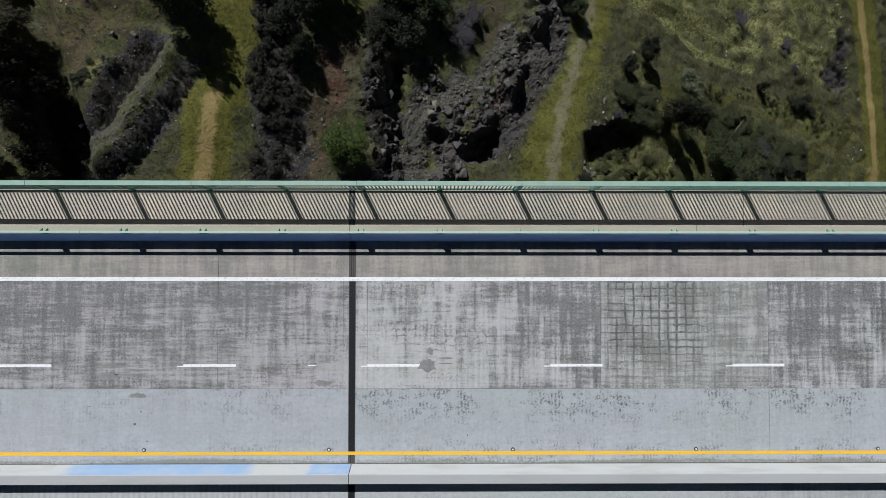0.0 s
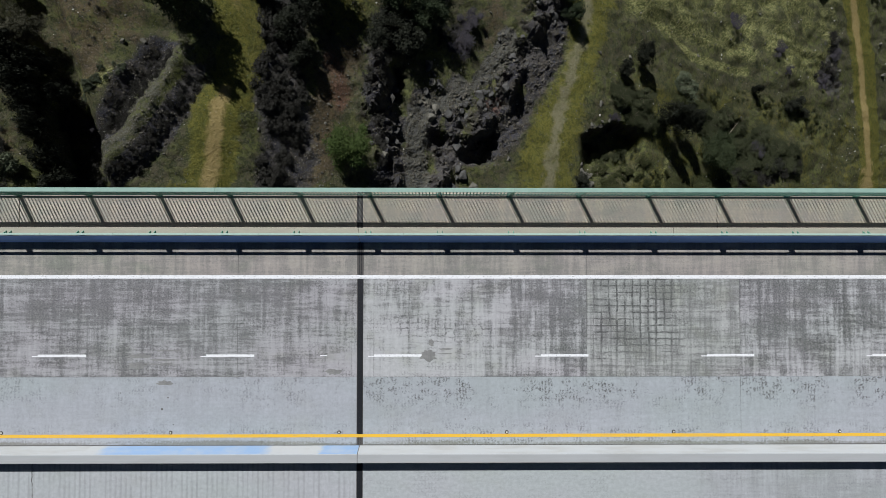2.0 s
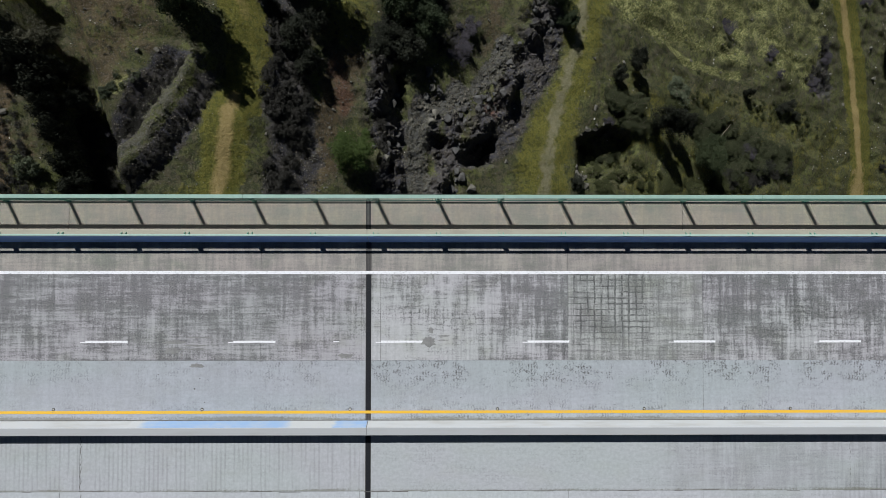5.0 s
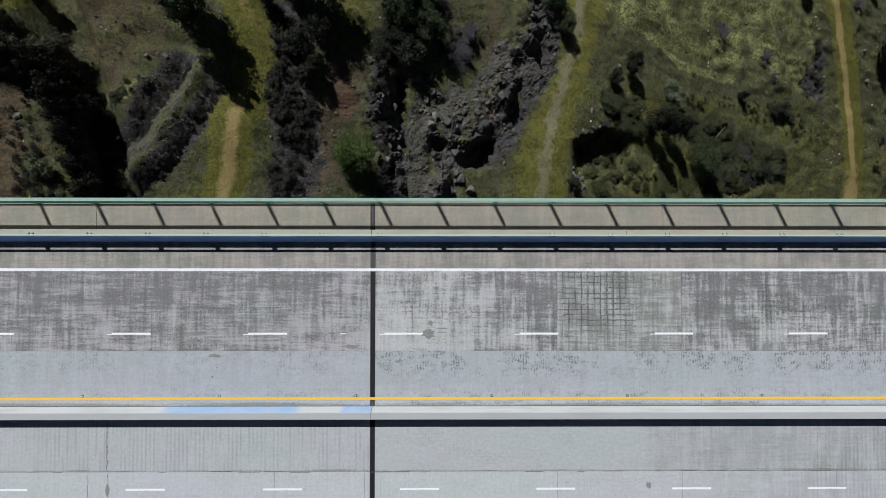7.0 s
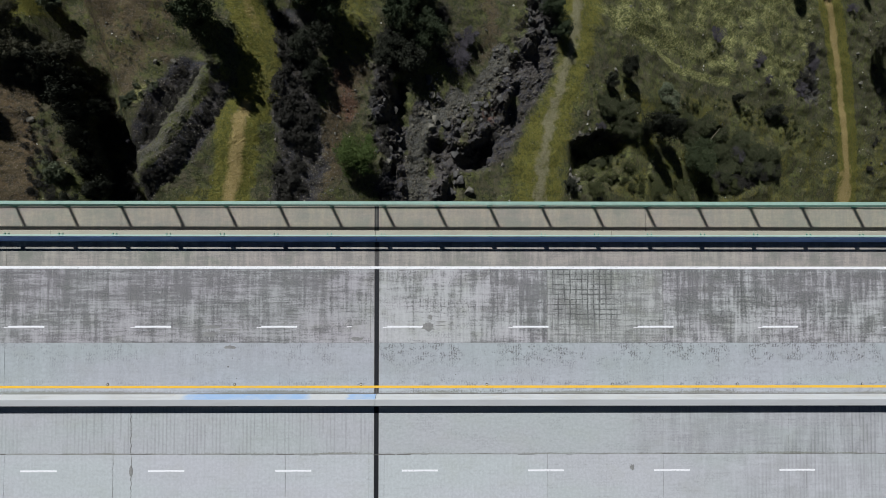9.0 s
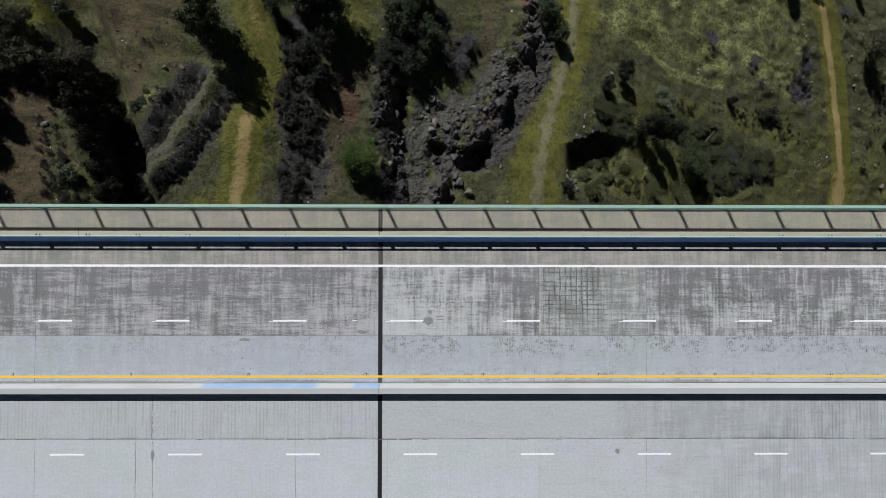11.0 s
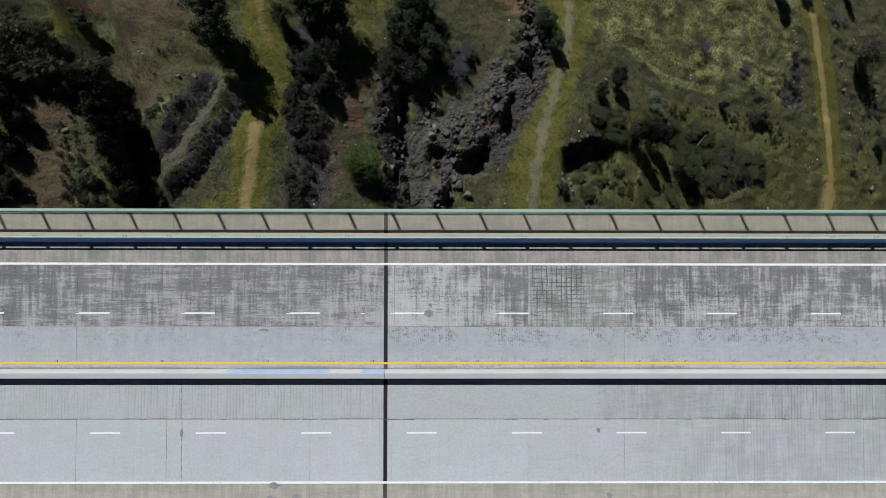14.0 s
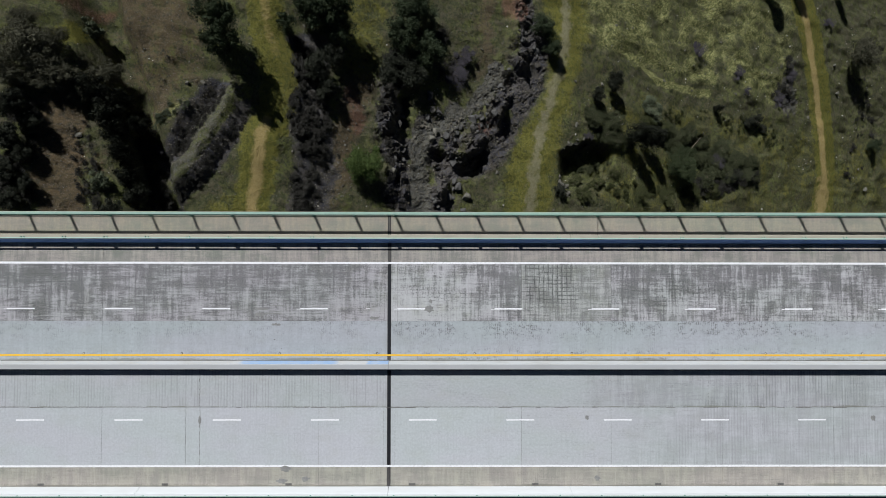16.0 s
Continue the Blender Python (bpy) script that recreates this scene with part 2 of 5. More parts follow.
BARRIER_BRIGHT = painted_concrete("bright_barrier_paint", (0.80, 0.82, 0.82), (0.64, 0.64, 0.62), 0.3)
BARRIER_GREY = painted_concrete("grey_barrier_body", (0.44, 0.45, 0.45), (0.35, 0.35, 0.33), 0.4)


def sprayed_blue():
    """Pale blue paint rolled over the barrier's white, thin and blurred at both ends."""
    g = Nodes("pale_blue_paint", 0.7)
    sx, sy, sz = g.axes()
    cloud = g.noise(g.scaled(1.6, 3.0, 3.0), 1.0, 4, 0.6)
    at = g.math("ADD", sx, g.math("MULTIPLY", g.math("ADD", cloud, -0.5), 0.9))
    long_one = g.math("MULTIPLY", g.step(at, -11.2, -10.5), g.step(at, -4.2, -3.6, 1.0, 0.0))
    short_one = g.step(at, -1.75, -1.45)
    thick = g.math("MULTIPLY", g.math("MAXIMUM", long_one, short_one), g.step(cloud, 0.25, 0.6, 0.6, 1.0))
    white = g.mix(g.step(g.noise(g.place, 7.0, 6, 0.7), 0.5, 0.8, 0.0, 0.3), (0.62, 0.64, 0.64), (0.5, 0.5, 0.47))
    return g.done(g.mix(thick, white, (0.36, 0.52, 0.76)))


BARRIER_BLUE = sprayed_blue()
PARAPET_FACE = painted_concrete("blue_parapet_face", (0.27, 0.45, 0.84), (0.20, 0.32, 0.56), 0.5)
PARAPET_TOP = painted_concrete("parapet_top_concrete", (0.42, 0.40, 0.32), (0.30, 0.27, 0.22), 0.6)
BOUNCE_CUT = painted_concrete("bounce_cutting_concrete", (0.10, 0.095, 0.085), (0.06, 0.055, 0.05), 0.6)
GREEN_STEEL = painted_steel("pale_green_steel", (0.30, 0.44, 0.37))
RAIL_PALE = painted_steel("chalky_green_steel", (0.42, 0.57, 0.49))
GREEN_DARK = painted_steel("green_steel", (0.16, 0.33, 0.26))
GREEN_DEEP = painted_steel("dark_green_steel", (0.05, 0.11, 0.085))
RUBBER = painted_steel("dark_joint_rubber", (0.018, 0.019, 0.022), 0.0, 0.0)
DUSTY_RUBBER = painted_steel("dusty_joint_rubber", (0.085, 0.08, 0.075), 0.0, 0.0)
SEAM = painted_steel("seam_filler", (0.14, 0.135, 0.125), 0.0)
REFLECTOR = painted_steel("reflector_white", (0.75, 0.75, 0.7), 0.0)
REFLECTOR_RIM = painted_steel("reflector_rim", (0.06, 0.05, 0.04), 0.0)


# ---- mesh helpers ----
def mesh_of(name, bm, material, smooth=False):
    me = bpy.data.meshes.new(name)
    bm.to_mesh(me)
    bm.free()
    me.materials.append(material)
    if smooth:
        me.polygons.foreach_set("use_smooth", [True] * len(me.polygons))
    return me


def part(name, data, material, parent, label="", smooth=False):
    """Links a bmesh (or a mesh) as one mesh object under a thing or a part."""
    me = mesh_of(name, data, material, smooth) if isinstance(data, bmesh.types.BMesh) else data
    ob = new(name, me)
    ob.parent = parent
    return tagged(ob, label=label) if label else ob


def empty(name, label, category, group="", kind="", at=(0, 0, 0)):
    ob = new(name)
    ob.empty_display_size = 0.3
    ob.location = at
    return tagged(ob, label, category, group, kind)


def box(bm, x0, x1, y0, y1, z0, z1):
    m = Matrix.Translation(((x0 + x1) / 2, (y0 + y1) / 2, (z0 + z1) / 2)) @ Matrix.Diagonal((x1 - x0, y1 - y0, z1 - z0, 1))
    return bmesh.ops.create_cube(bm, size=1.0, matrix=m)["verts"]


def boxed(x0, x1, y0, y1, z0, z1, bevel=0.0):
    bm = bmesh.new()
    box(bm, x0, x1, y0, y1, z0, z1)
    if bevel:
        bmesh.ops.bevel(bm, geom=bm.edges[:], offset=bevel, segments=1, affect="EDGES")
    return bm


def extruded(profile, x0, x1):
    """A bar along x with the given outline in y and z."""
    bm = bmesh.new()
    a = [bm.verts.new((x0, y, z)) for y, z in profile]
    b = [bm.verts.new((x1, y, z)) for y, z in profile]
    n = len(profile)
    for i in range(n):
        bm.faces.new((a[i], a[(i + 1) % n], b[(i + 1) % n], b[i]))
    bm.faces.new(a[::-1])
    bm.faces.new(b)
    bmesh.ops.recalc_face_normals(bm, faces=bm.faces[:])
    return bm


# ---- the deck ----
WEST, EAST = -126.0, 765.0
deck = empty("road_deck", "concrete bridge deck of pale grey slabs with a dark expansion joint", "bridge deck", kind="structure")
part("slab_body", boxed(WEST, EAST, -17.6, 3.85, -0.9, -0.05), SLAB_EDGE, deck, "thick concrete slab under the roadway")

STRIPS = [  # name, far edge, near edge, material, crosswise seams
    ("shoulder_slab", 1.60, -0.02, SHOULDER, (-50.0, -21.5, -5.35, 9.95, 33.5, 48.0)),
    ("lane_slab", -0.02, -4.36, STAINED, (-50.0, -37.0, -21.5, -5.35, -0.36, 0.60, 9.95, 16.7, 33.5, 48.0)),
    ("lane_slab", -4.36, -7.30, SMOOTH, (-50.0, -21.5, 16.7, 48.0)),
    ("lane_slab", -8.05, -10.80, LOWER_DULL, (-50.0, -14.2, 33.4)),
    ("lane_slab", -10.80, -15.22, LOWER_PALE, (-50.0, -37.0, -21.4, -15.16, -5.23, -0.42, 0.46, 9.93, 16.66, 25.0, 33.4, 48.0)),
    ("shoulder_slab", -15.22, -16.65, FAR_SHOULDER, (-50.0, -21.4, -15.16, -5.23, 9.93, 25.0, 33.4, 48.0)),
]
for name, y1, y0, material, seams in STRIPS:
    edges = [WEST] + list(seams) + [EAST]
    cuts = sorted(set(edges + [0.0]))
    for x0, x1 in zip(cuts[:-1], cuts[1:]):
        a = x0 + (0.14 if x0 == 0.0 else 0.007)
        b = x1 - (0.14 if x1 == 0.0 else 0.007)
        skin = material
        if material is STAINED and x0 < -0.3:
            skin = STAINED_WEST
        if material is STAINED and 9.9 < x0 < 16:
            skin = STAINED_GRID
        if material is LOWER_DULL and x0 >= 0:
            skin = LOWER_TINED
        if material is LOWER_PALE and x0 > 9:
            skin = LOWER_SPOTTED
        part(name, boxed(a, b, y0 + 0.006, y1 - 0.006, -0.05, 0.0), skin, deck)
part("seam_filler", boxed(WEST, EAST, -16.6, 1.55, -0.06, -0.012), SEAM, deck, "dark filler in the slab joints")

# expansion joint: dark rubber between steel lips, dusty on the shoulders
for y0, y1, material in ((-15.2, -8.05, RUBBER), (-7.0, -0.1, RUBBER), (-0.1, 1.58, DUSTY_RUBBER), (-7.3, -7.0, DUSTY_RUBBER), (-16.63, -15.2, DUSTY_RUBBER)):
    part("expansion_joint", boxed(-0.115, 0.115, y0, y1, -0.045, -0.004), material, deck, "black rubber expansion joint")
    for x in (-0.125, -0.045, 0.05, 0.125):
        part("joint_lip", boxed(x - 0.009, x + 0.009, y0, y1, -0.045, 0.002), DUSTY_RUBBER if abs(x) > 0.1 else RUBBER, deck)

# painted lines
part("edge_line", boxed(WEST, EAST, -0.072, 0.082, -0.002, 0.004), WHITE_LINE, deck, "solid white edge line")
part("edge_line", boxed(WEST, EAST, -15.22, -15.07, -0.002, 0.004), WHITE_LINE, deck, "solid white edge line")
part("yellow_line", boxed(WEST, EAST, -6.98, -6.84, -0.002, 0.004), YELLOW_LINE, deck, "solid yellow edge line")
dash = mesh_of("lane_dash", boxed(-1.045, 1.045, -0.055, 0.055, -0.002, 0.004), WHITE_LINE)
ghost = mesh_of("dash_ghost", boxed(-1.30, -1.04, -0.052, -0.012, -0.002, 0.003), WHITE_LINE)
for k in range(-12, 16):
    ob = part("lane_dash", dash, None, deck)
    ob.location = (1.655 + 7.3152 * k, -3.435, 0)
    ob = part("dash_ghost", ghost, None, deck)
    ob.location = (1.655 + 7.3152 * k, -3.435, 0)
    ob = part("lane_dash", dash, None, deck)
    ob.location = (2.525 + 7.3152 * k, -11.73, 0)


def round_reflector():
    base = tagged(new("road_reflector", mesh_of("road_reflector", disc(0.082, 0.018, 12), REFLECTOR_RIM)), "small round white raised reflector on the road beside the yellow line", "reflector", "reflectors along the yellow line")
    part("lens", disc(0.043, 0.026, 12), REFLECTOR, base, "white domed cap")
    return base


def disc(radius, height, sides):
    bm = bmesh.new()
    bmesh.ops.create_cone(bm, cap_ends=True, segments=sides, radius1=radius, radius2=radius * 0.8, depth=height, matrix=Matrix.Translation((0, 0, height / 2)))
    return bm


first_reflector = round_reflector()
first_reflector.location = (-0.9, -6.765, 0.0)
for k in range(-6, 8):
    if k:
        copy_thing(first_reflector, Matrix.Translation((-0.9 + 7.3152 * k, -6.765, 0.0)))

# drains at the foot of the edge barrier
def drain():
    rim = tagged(new("drain", mesh_of("drain", boxed(-0.24, 0.24, -0.09, 0.09, 0.001, 0.010, 0.003), SEAM)), "small dark iron drain grate at the barrier foot", "drain", "deck drains")
    for i in range(7):
        part("bar", boxed(-0.20 + i * 0.06, -0.17 + i * 0.06, -0.07, 0.07, 0.008, 0.014), DUSTY_RUBBER, rim)
    return rim


first_drain = drain()
first_drain.location = (1.75, -16.50, 0.0)
for k in range(-5, 6):
    if k:
        copy_thing(first_drain, Matrix.Translation((1.75 + 9.2 * k, -16.50, 0.0)))


def repair_patch(x, y, rx, ry, seed):
    """A dark uneven stain patch, a few millimetres proud of the slab."""
    turn = random.Random(seed)
    bm = bmesh.new()
    ring = []
    for i in range(22):
        a = i * math.tau / 22
        f = turn.uniform(0.62, 1.1)
        ring.append((rx * f * math.cos(a), ry * f * math.sin(a)))
    top = [bm.verts.new((px_ * 0.94, py_ * 0.94, 0.005)) for px_, py_ in ring]
    low = [bm.verts.new((px_, py_, -0.002)) for px_, py_ in ring]
    bm.faces.new(top)
    for i in range(22):
        bm.faces.new((low[i], low[(i + 1) % 22], top[(i + 1) % 22], top[i]))
    ob = new("repair_patch", mesh_of("repair_patch", bm, PATCH))
    ob.location = (x, y, 0.0)
    return tagged(ob, "dark irregular tar patch on the concrete slab", "road patch", "tar patches")


PATCH = deck_concrete("tar_patch", 0.29, 0.14, 0.5, 0.0, 0.0, (1.02, 1.0, 0.96), 0.1, 0.0, 88.0)
for i, (x, y, rx, ry) in enumerate(((-7.7, -15.33, 0.42, 0.26), (-7.95, -16.25, 0.5, 0.2), (-6.2, -16.1, 0.35, 0.2), (14.85, -11.55, 0.16, 0.2), (15.6, -16.05, 0.3, 0.2), (36.4, -11.62, 0.2, 0.24), (-14.12, -11.75, 0.12, 0.38), (2.98, -3.42, 0.44, 0.30), (3.12, -2.88, 0.14, 0.2), (-8.5, -4.62, 0.42, 0.12), (-9.6, -3.45, 0.6, 0.11), (-9.7, -3.86, 0.5, 0.17), (-1.15, -4.14, 0.42, 0.15), (-8.4, -3.22, 0.75, 0.035), (-8.6, -3.62, 0.7, 0.05), (-8.8, -3.80, 0.8, 0.03), (3.75, -3.15, 0.4, 0.04), (3.7, -3.36, 0.35, 0.03))):
    repair_patch(x, y, rx, ry, i)


part("dash_ghost", boxed(-1.75, -1.45, -3.46, -3.41, -0.002, 0.003), WHITE_LINE, deck, "worn scrap of white paint")
for x, y, r in ((-8.6, -5.75, 0.05), (-8.35, -5.25, 0.035), (-10.4, -5.05, 0.03), (-8.1, -6.42, 0.03), (4.6, -6.2, 0.03)):
    pit = tagged(new("road_pit", mesh_of("road_pit", disc(r, 0.006, 9), SEAM)), "small dark pock in the smooth concrete lane", "road pit", "road pits")
    pit.location = (x, y, 0.0)


def crack(x, y0, y1, wide, seed):
    """A jagged dark crack across the lane."""
    turn = random.Random(seed)
    bm = bmesh.new()
    last = None
    n = int(abs(y1 - y0) / 0.12)
    for i in range(n + 1):
        y = y0 + (y1 - y0) * i / n
        cx = x + turn.uniform(-0.035, 0.035)
        w = wide * turn.uniform(0.25, 1.2)
        pair = [bm.verts.new((cx - w, y, 0.003)), bm.verts.new((cx + w, y, 0.003))]
        if last:
            bm.faces.new((last[0], last[1], pair[1], pair[0]))
        last = pair
    return part("crack", bm, SEAM, deck, "jagged dark crack across the lane")


for i, (x, y0, y1, w) in enumerate(((-14.15, -8.1, -10.7, 0.018), (-14.1, -10.9, -15.1, 0.016), (-15.16, -11.0, -14.9, 0.008), (-30.5, -8.2, -15.0, 0.008), (24.0, -8.3, -10.6, 0.008))):
    crack(x, y0, y1, w, 40 + i)
for i in range(70):
    x0 = -45.0 + i * 1.4
    turn = random.Random(900 + i)
    if turn.random() < 0.75:
        y = -10.80 + turn.uniform(-0.03, 0.03)
        part("seam_chip", boxed(x0, x0 + turn.uniform(0.3, 1.3), y - turn.uniform(0.006, 0.022), y + turn.uniform(0.006, 0.022), -0.002, 0.003), SEAM, deck)

# ---- barriers ----
MEDIAN = [(-7.33, 0.0), (-7.33, 0.05), (-7.47, 0.79), (-7.49, 0.81), (-7.82, 0.81), (-7.84, 0.79), (-7.98, 0.05), (-7.98, 0.0)]
median = empty("median_barrier", "pale grey concrete median barrier with blue repainted patches", "barrier", kind="structure")
for x0, x1 in ((WEST, -0.012), (0.012, EAST)):
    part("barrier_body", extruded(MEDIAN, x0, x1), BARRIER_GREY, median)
    # The face towards the valley is whiter than the grey body.
    part("face_strip", extruded([(-7.326, 0.02), (-7.326, 0.05), (-7.464, 0.785), (-7.472, 0.785), (-7.36, 0.02)], x0, x1), BARRIER_WHITE, median, "white barrier face")
for x0, x1 in ((-11.6, -3.3), (-2.1, -0.02)):
    part("blue_patch", extruded([(-7.321, 0.03), (-7.321, 0.05), (-7.459, 0.78), (-7.47, 0.78), (-7.35, 0.03)], x0, x1), BARRIER_BLUE, median, "pale blue repainted patch")

far_barrier = empty("edge_barrier", "bright white painted concrete edge barrier", "barrier", kind="structure")
for x0, x1 in ((WEST, -18.47), (-18.45, -0.012), (0.012, 13.5), (13.52, EAST)):
    part("barrier_body", extruded([(-16.65, 0.0), (-16.65, 0.05), (-16.86, 0.79), (-16.88, 0.81), (-17.12, 0.81), (-17.14, 0.79), (-17.2, 0.0)], x0, x1), BARRIER_BRIGHT, far_barrier)
part("hand_rail", boxed(WEST, EAST, -17.03, -16.97, 0.99, 1.05, 0.01), GREEN_STEEL, far_barrier, "pale green steel hand rail")
for k in range(-14, 17):
    part("rail_post", boxed(0.4 + 3.048 * k, 0.48 + 3.048 * k, -17.02, -16.98, 0.8, 1.0), GREEN_DARK, far_barrier)

parapet = empty("inner_parapet", "concrete parapet with a shaded blue face and bare top beside the walkway", "barrier", kind="structure")
for x0, x1 in ((WEST, -18.47), (-18.45, -0.012), (0.012, 13.5), (13.52, EAST)):
    part("parapet_body", extruded([(1.52, 0.0), (1.53, 0.08), (1.77, 0.77), (1.79, 0.79), (2.09, 0.79), (2.11, 0.77), (2.11, 0.0)], x0, x1), PARAPET_TOP, parapet)
    # The road face is blue, unlike the bare top.
    part("face_strip", extruded([(1.516, 0.01), (1.526, 0.08), (1.766, 0.767), (1.772, 0.767), (1.55, 0.01)], x0, x1), PARAPET_FACE, parapet, "blue parapet face")
    # Dark skin added on the unseen back; it cuts light bounced onto the walkway.
    part("back_skin", boxed(x0, x1, 2.1105, 2.116, 0.2, 0.765), BOUNCE_CUT, parapet, "dark skin added on the unseen parapet back to cut bounced light")

# inner steel rail on the parapet, one length for each bay
def parapet_rail():
    top = tagged(new("parapet_rail", mesh_of("parapet_rail", boxed(-1.522, 1.522, -0.05, 0.035, 0.24, 0.335, 0.01), RAIL_PALE)), "pale green steel tube rail on the concrete parapet", "hand rail", "parapet rails")
    post = part("post", boxed(-0.12, 0.12, -0.02, 0.012, 0.0, 0.24), GREEN_DARK, top)
    for x in (-0.105, 0.105):
        bm = bmesh.new()
        a = [bm.verts.new((x - 0.012, y, z)) for y, z in ((0.012, 0.0), (0.16, 0.0), (0.10, 0.10), (0.012, 0.24))]
        b = [bm.verts.new((x + 0.012, y, z)) for y, z in ((0.012, 0.0), (0.16, 0.0), (0.10, 0.10), (0.012, 0.24))]
        bm.faces.new(a)
        bm.faces.new(b[::-1])
        for i in range(4):
            bm.faces.new((a[i], b[i], b[(i + 1) % 4], a[(i + 1) % 4]))
        bmesh.ops.recalc_face_normals(bm, faces=bm.faces[:])
        part("gusset", bm, GREEN_DARK, post)
    return top


BAYS = range(-17, 19)
first_rail = parapet_rail()
first_rail.location = (0.43, 1.83, 0.79)
for k in BAYS:
    if k:
        copy_thing(first_rail, Matrix.Translation((0.43 + 3.048 * k, 1.83, 0.79)))

# ---- walkway and outer railing ----
walkway = empty("walkway", "pale concrete walkway striped by railing shadows", "walkway", kind="structure")
for x0, x1 in ((WEST, -45.3), (-45.28, -30.06), (-30.04, -14.82), (-14.8, -0.13), (0.13, 15.66), (15.68, 30.9), (30.92, 46.1), (46.12, EAST)):
    part("walkway_slab", boxed(x0, x1, 2.11, 3.85, -0.05, 0.2, 0.01), WALK, walkway)
for x0, x1, material in ((-0.125, -0.05, DUSTY_RUBBER), (-0.05, 0.03, SEAM), (0.03, 0.125, DUSTY_RUBBER)):
    part("joint_cover", boxed(x0, x1, 2.14, 3.83, 0.16, 0.198), material, walkway, "dark joint gland across the walkway")


def railing_bay():
    """A railing panel of two post spacings; its cap butts the next one over a post."""
    top = tagged(new("railing_bay", mesh_of("cap_rail", boxed(-3.044, 3.044, -0.09, 0.09, 1.72, 1.78, 0.012), GREEN_STEEL)), "pale green steel pedestrian railing panel with close vertical pickets", "railing", "outer railing panels")
    # Both lower rails are a darker green than the posts and pickets.
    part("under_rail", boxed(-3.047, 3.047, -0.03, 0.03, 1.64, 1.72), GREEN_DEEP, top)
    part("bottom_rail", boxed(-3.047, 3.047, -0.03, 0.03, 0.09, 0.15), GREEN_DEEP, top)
    picket = mesh_of("picket", boxed(-0.024, 0.024, -0.015, 0.015, 0.15, 1.64), GREEN_DARK)
    for middle in (-3.048, 0.0):
        post = part("post", boxed(middle - 0.058, middle + 0.058, -0.06, 0.06, 0.0, 1.715), GREEN_DARK, top)
        part("foot_plate", boxed(middle - 0.11, middle + 0.11, -0.1, 0.1, 0.001, 0.02), GREEN_DARK, post, "steel foot plate")
        for i in range(1, 21):
            ob = part("picket", picket, None, top)
            ob.location = (middle + i * 0.1452, 0, 0)
    return top


first_bay = railing_bay()
first_bay.location = (3.478, 3.58, 0.2)
for k in range(-9, 10):
    if k:
        copy_thing(first_bay, Matrix.Translation((3.478 + 6.096 * k, 3.58, 0.2)))

# ---- the valley ----
def lattice_noise(x, y, seed):
    """Smooth value noise on the unit lattice, from -1 to 1."""
    xi, yi = np.floor(x).astype(np.int64), np.floor(y).astype(np.int64)
    fx, fy = x - xi, y - yi
    fx, fy = fx * fx * (3 - 2 * fx), fy * fy * (3 - 2 * fy)

    def corner(i, j):
        h = (i * 374761393 + j * 668265263 + seed * 974711) & 0xFFFFFFFF
        h = ((h ^ (h >> 13)) * 1274126177) & 0xFFFFFFFF
        return ((h ^ (h >> 16)) & 0xFFFF) / 32767.5 - 1.0

    top = corner(xi, yi) * (1 - fx) + corner(xi + 1, yi) * fx
    low = corner(xi, yi + 1) * (1 - fx) + corner(xi + 1, yi + 1) * fx
    return top * (1 - fy) + low * fy


def layered(x, y, size, octaves, seed, fall=0.5):
    total, gain = 0.0, 1.0
    for k in range(octaves):
        total = total + gain * lattice_noise(x / size + 17.3 * k, y / size - 9.1 * k, seed + k)
        size, gain = size * 0.5, gain * fall
    return total


def along(x, y, points):
    """Distance from a line of points, in plan."""
    best = np.full(np.shape(x), 1e9)
    for (ax, ay), (bx, by) in zip(points[:-1], points[1:]):
        dx, dy = bx - ax, by - ay
        t = np.clip(((x - ax) * dx + (y - ay) * dy) / (dx * dx + dy * dy), 0, 1)
        best = np.minimum(best, np.hypot(x - ax - t * dx, y - ay - t * dy))
    return best


def fade(d, inner, outer):
    t = np.clip((d - inner) / (outer - inner), 0, 1)
    return 1 - t * t * (3 - 2 * t)


TRAIL_WEST = [(-24.6, 80), (-24.0, 38), (-22.6, 34), (-21.6, 30), (-22.0, 26), (-23.4, 22.5), (-24.4, 21.0), (-24.8, 16.8), (-25.8, 9), (-27, -20)]
TRAIL_TAN = [(-23.9, 23.0), (-24.4, 21.0), (-24.8, 16.8), (-25.8, 9), (-27, -20)]
TRAIL_MID = [(33, 110), (30.5, 51.3), (29.9, 45.6), (28.6, 40.0), (26.7, 34.4), (25.2, 28.9), (23.7, 23.4), (22.8, 18.0), (22.2, 12.5), (22, -20)]
TRAIL_EAST = [(88, 110), (106.3, 69.6), (109.1, 63.6), (111.3, 56.7), (113.9, 49.8), (115.8, 42.5), (117.6, 34.9), (119.2, 27.3), (118.7, 19.1), (116, -10)]
GULLY = [(-52, 60), (-46.5, 36), (-43.2, 25), (-41.0, 16.5), (-39.0, 10), (-36, -5)]
SPUR_CREST = [(-27.6, 28.0), (-28.2, 26.4), (-29.0, 24.4), (-31.0, 20.8), (-33.0, 17.2), (-34.8, 14.0), (-36.6, 11.2)]
SPUR_STRIPE = [(-28.7, 26.5), (-29.7, 24.7), (-31.8, 21.2), (-33.9, 17.6), (-35.5, 14.5), (-37.3, 11.7)]
SPUR_WEST = [(-30.5, 26.9), (-32.2, 23.9), (-34.3, 20.9), (-35.8, 17.9), (-38.3, 15.7)]
SPUR_EAST = [(-27.1, 24.6), (-28.0, 21.2), (-29.9, 18.4), (-31.8, 15.3), (-34.2, 12.0), (-36.4, 9.6)]
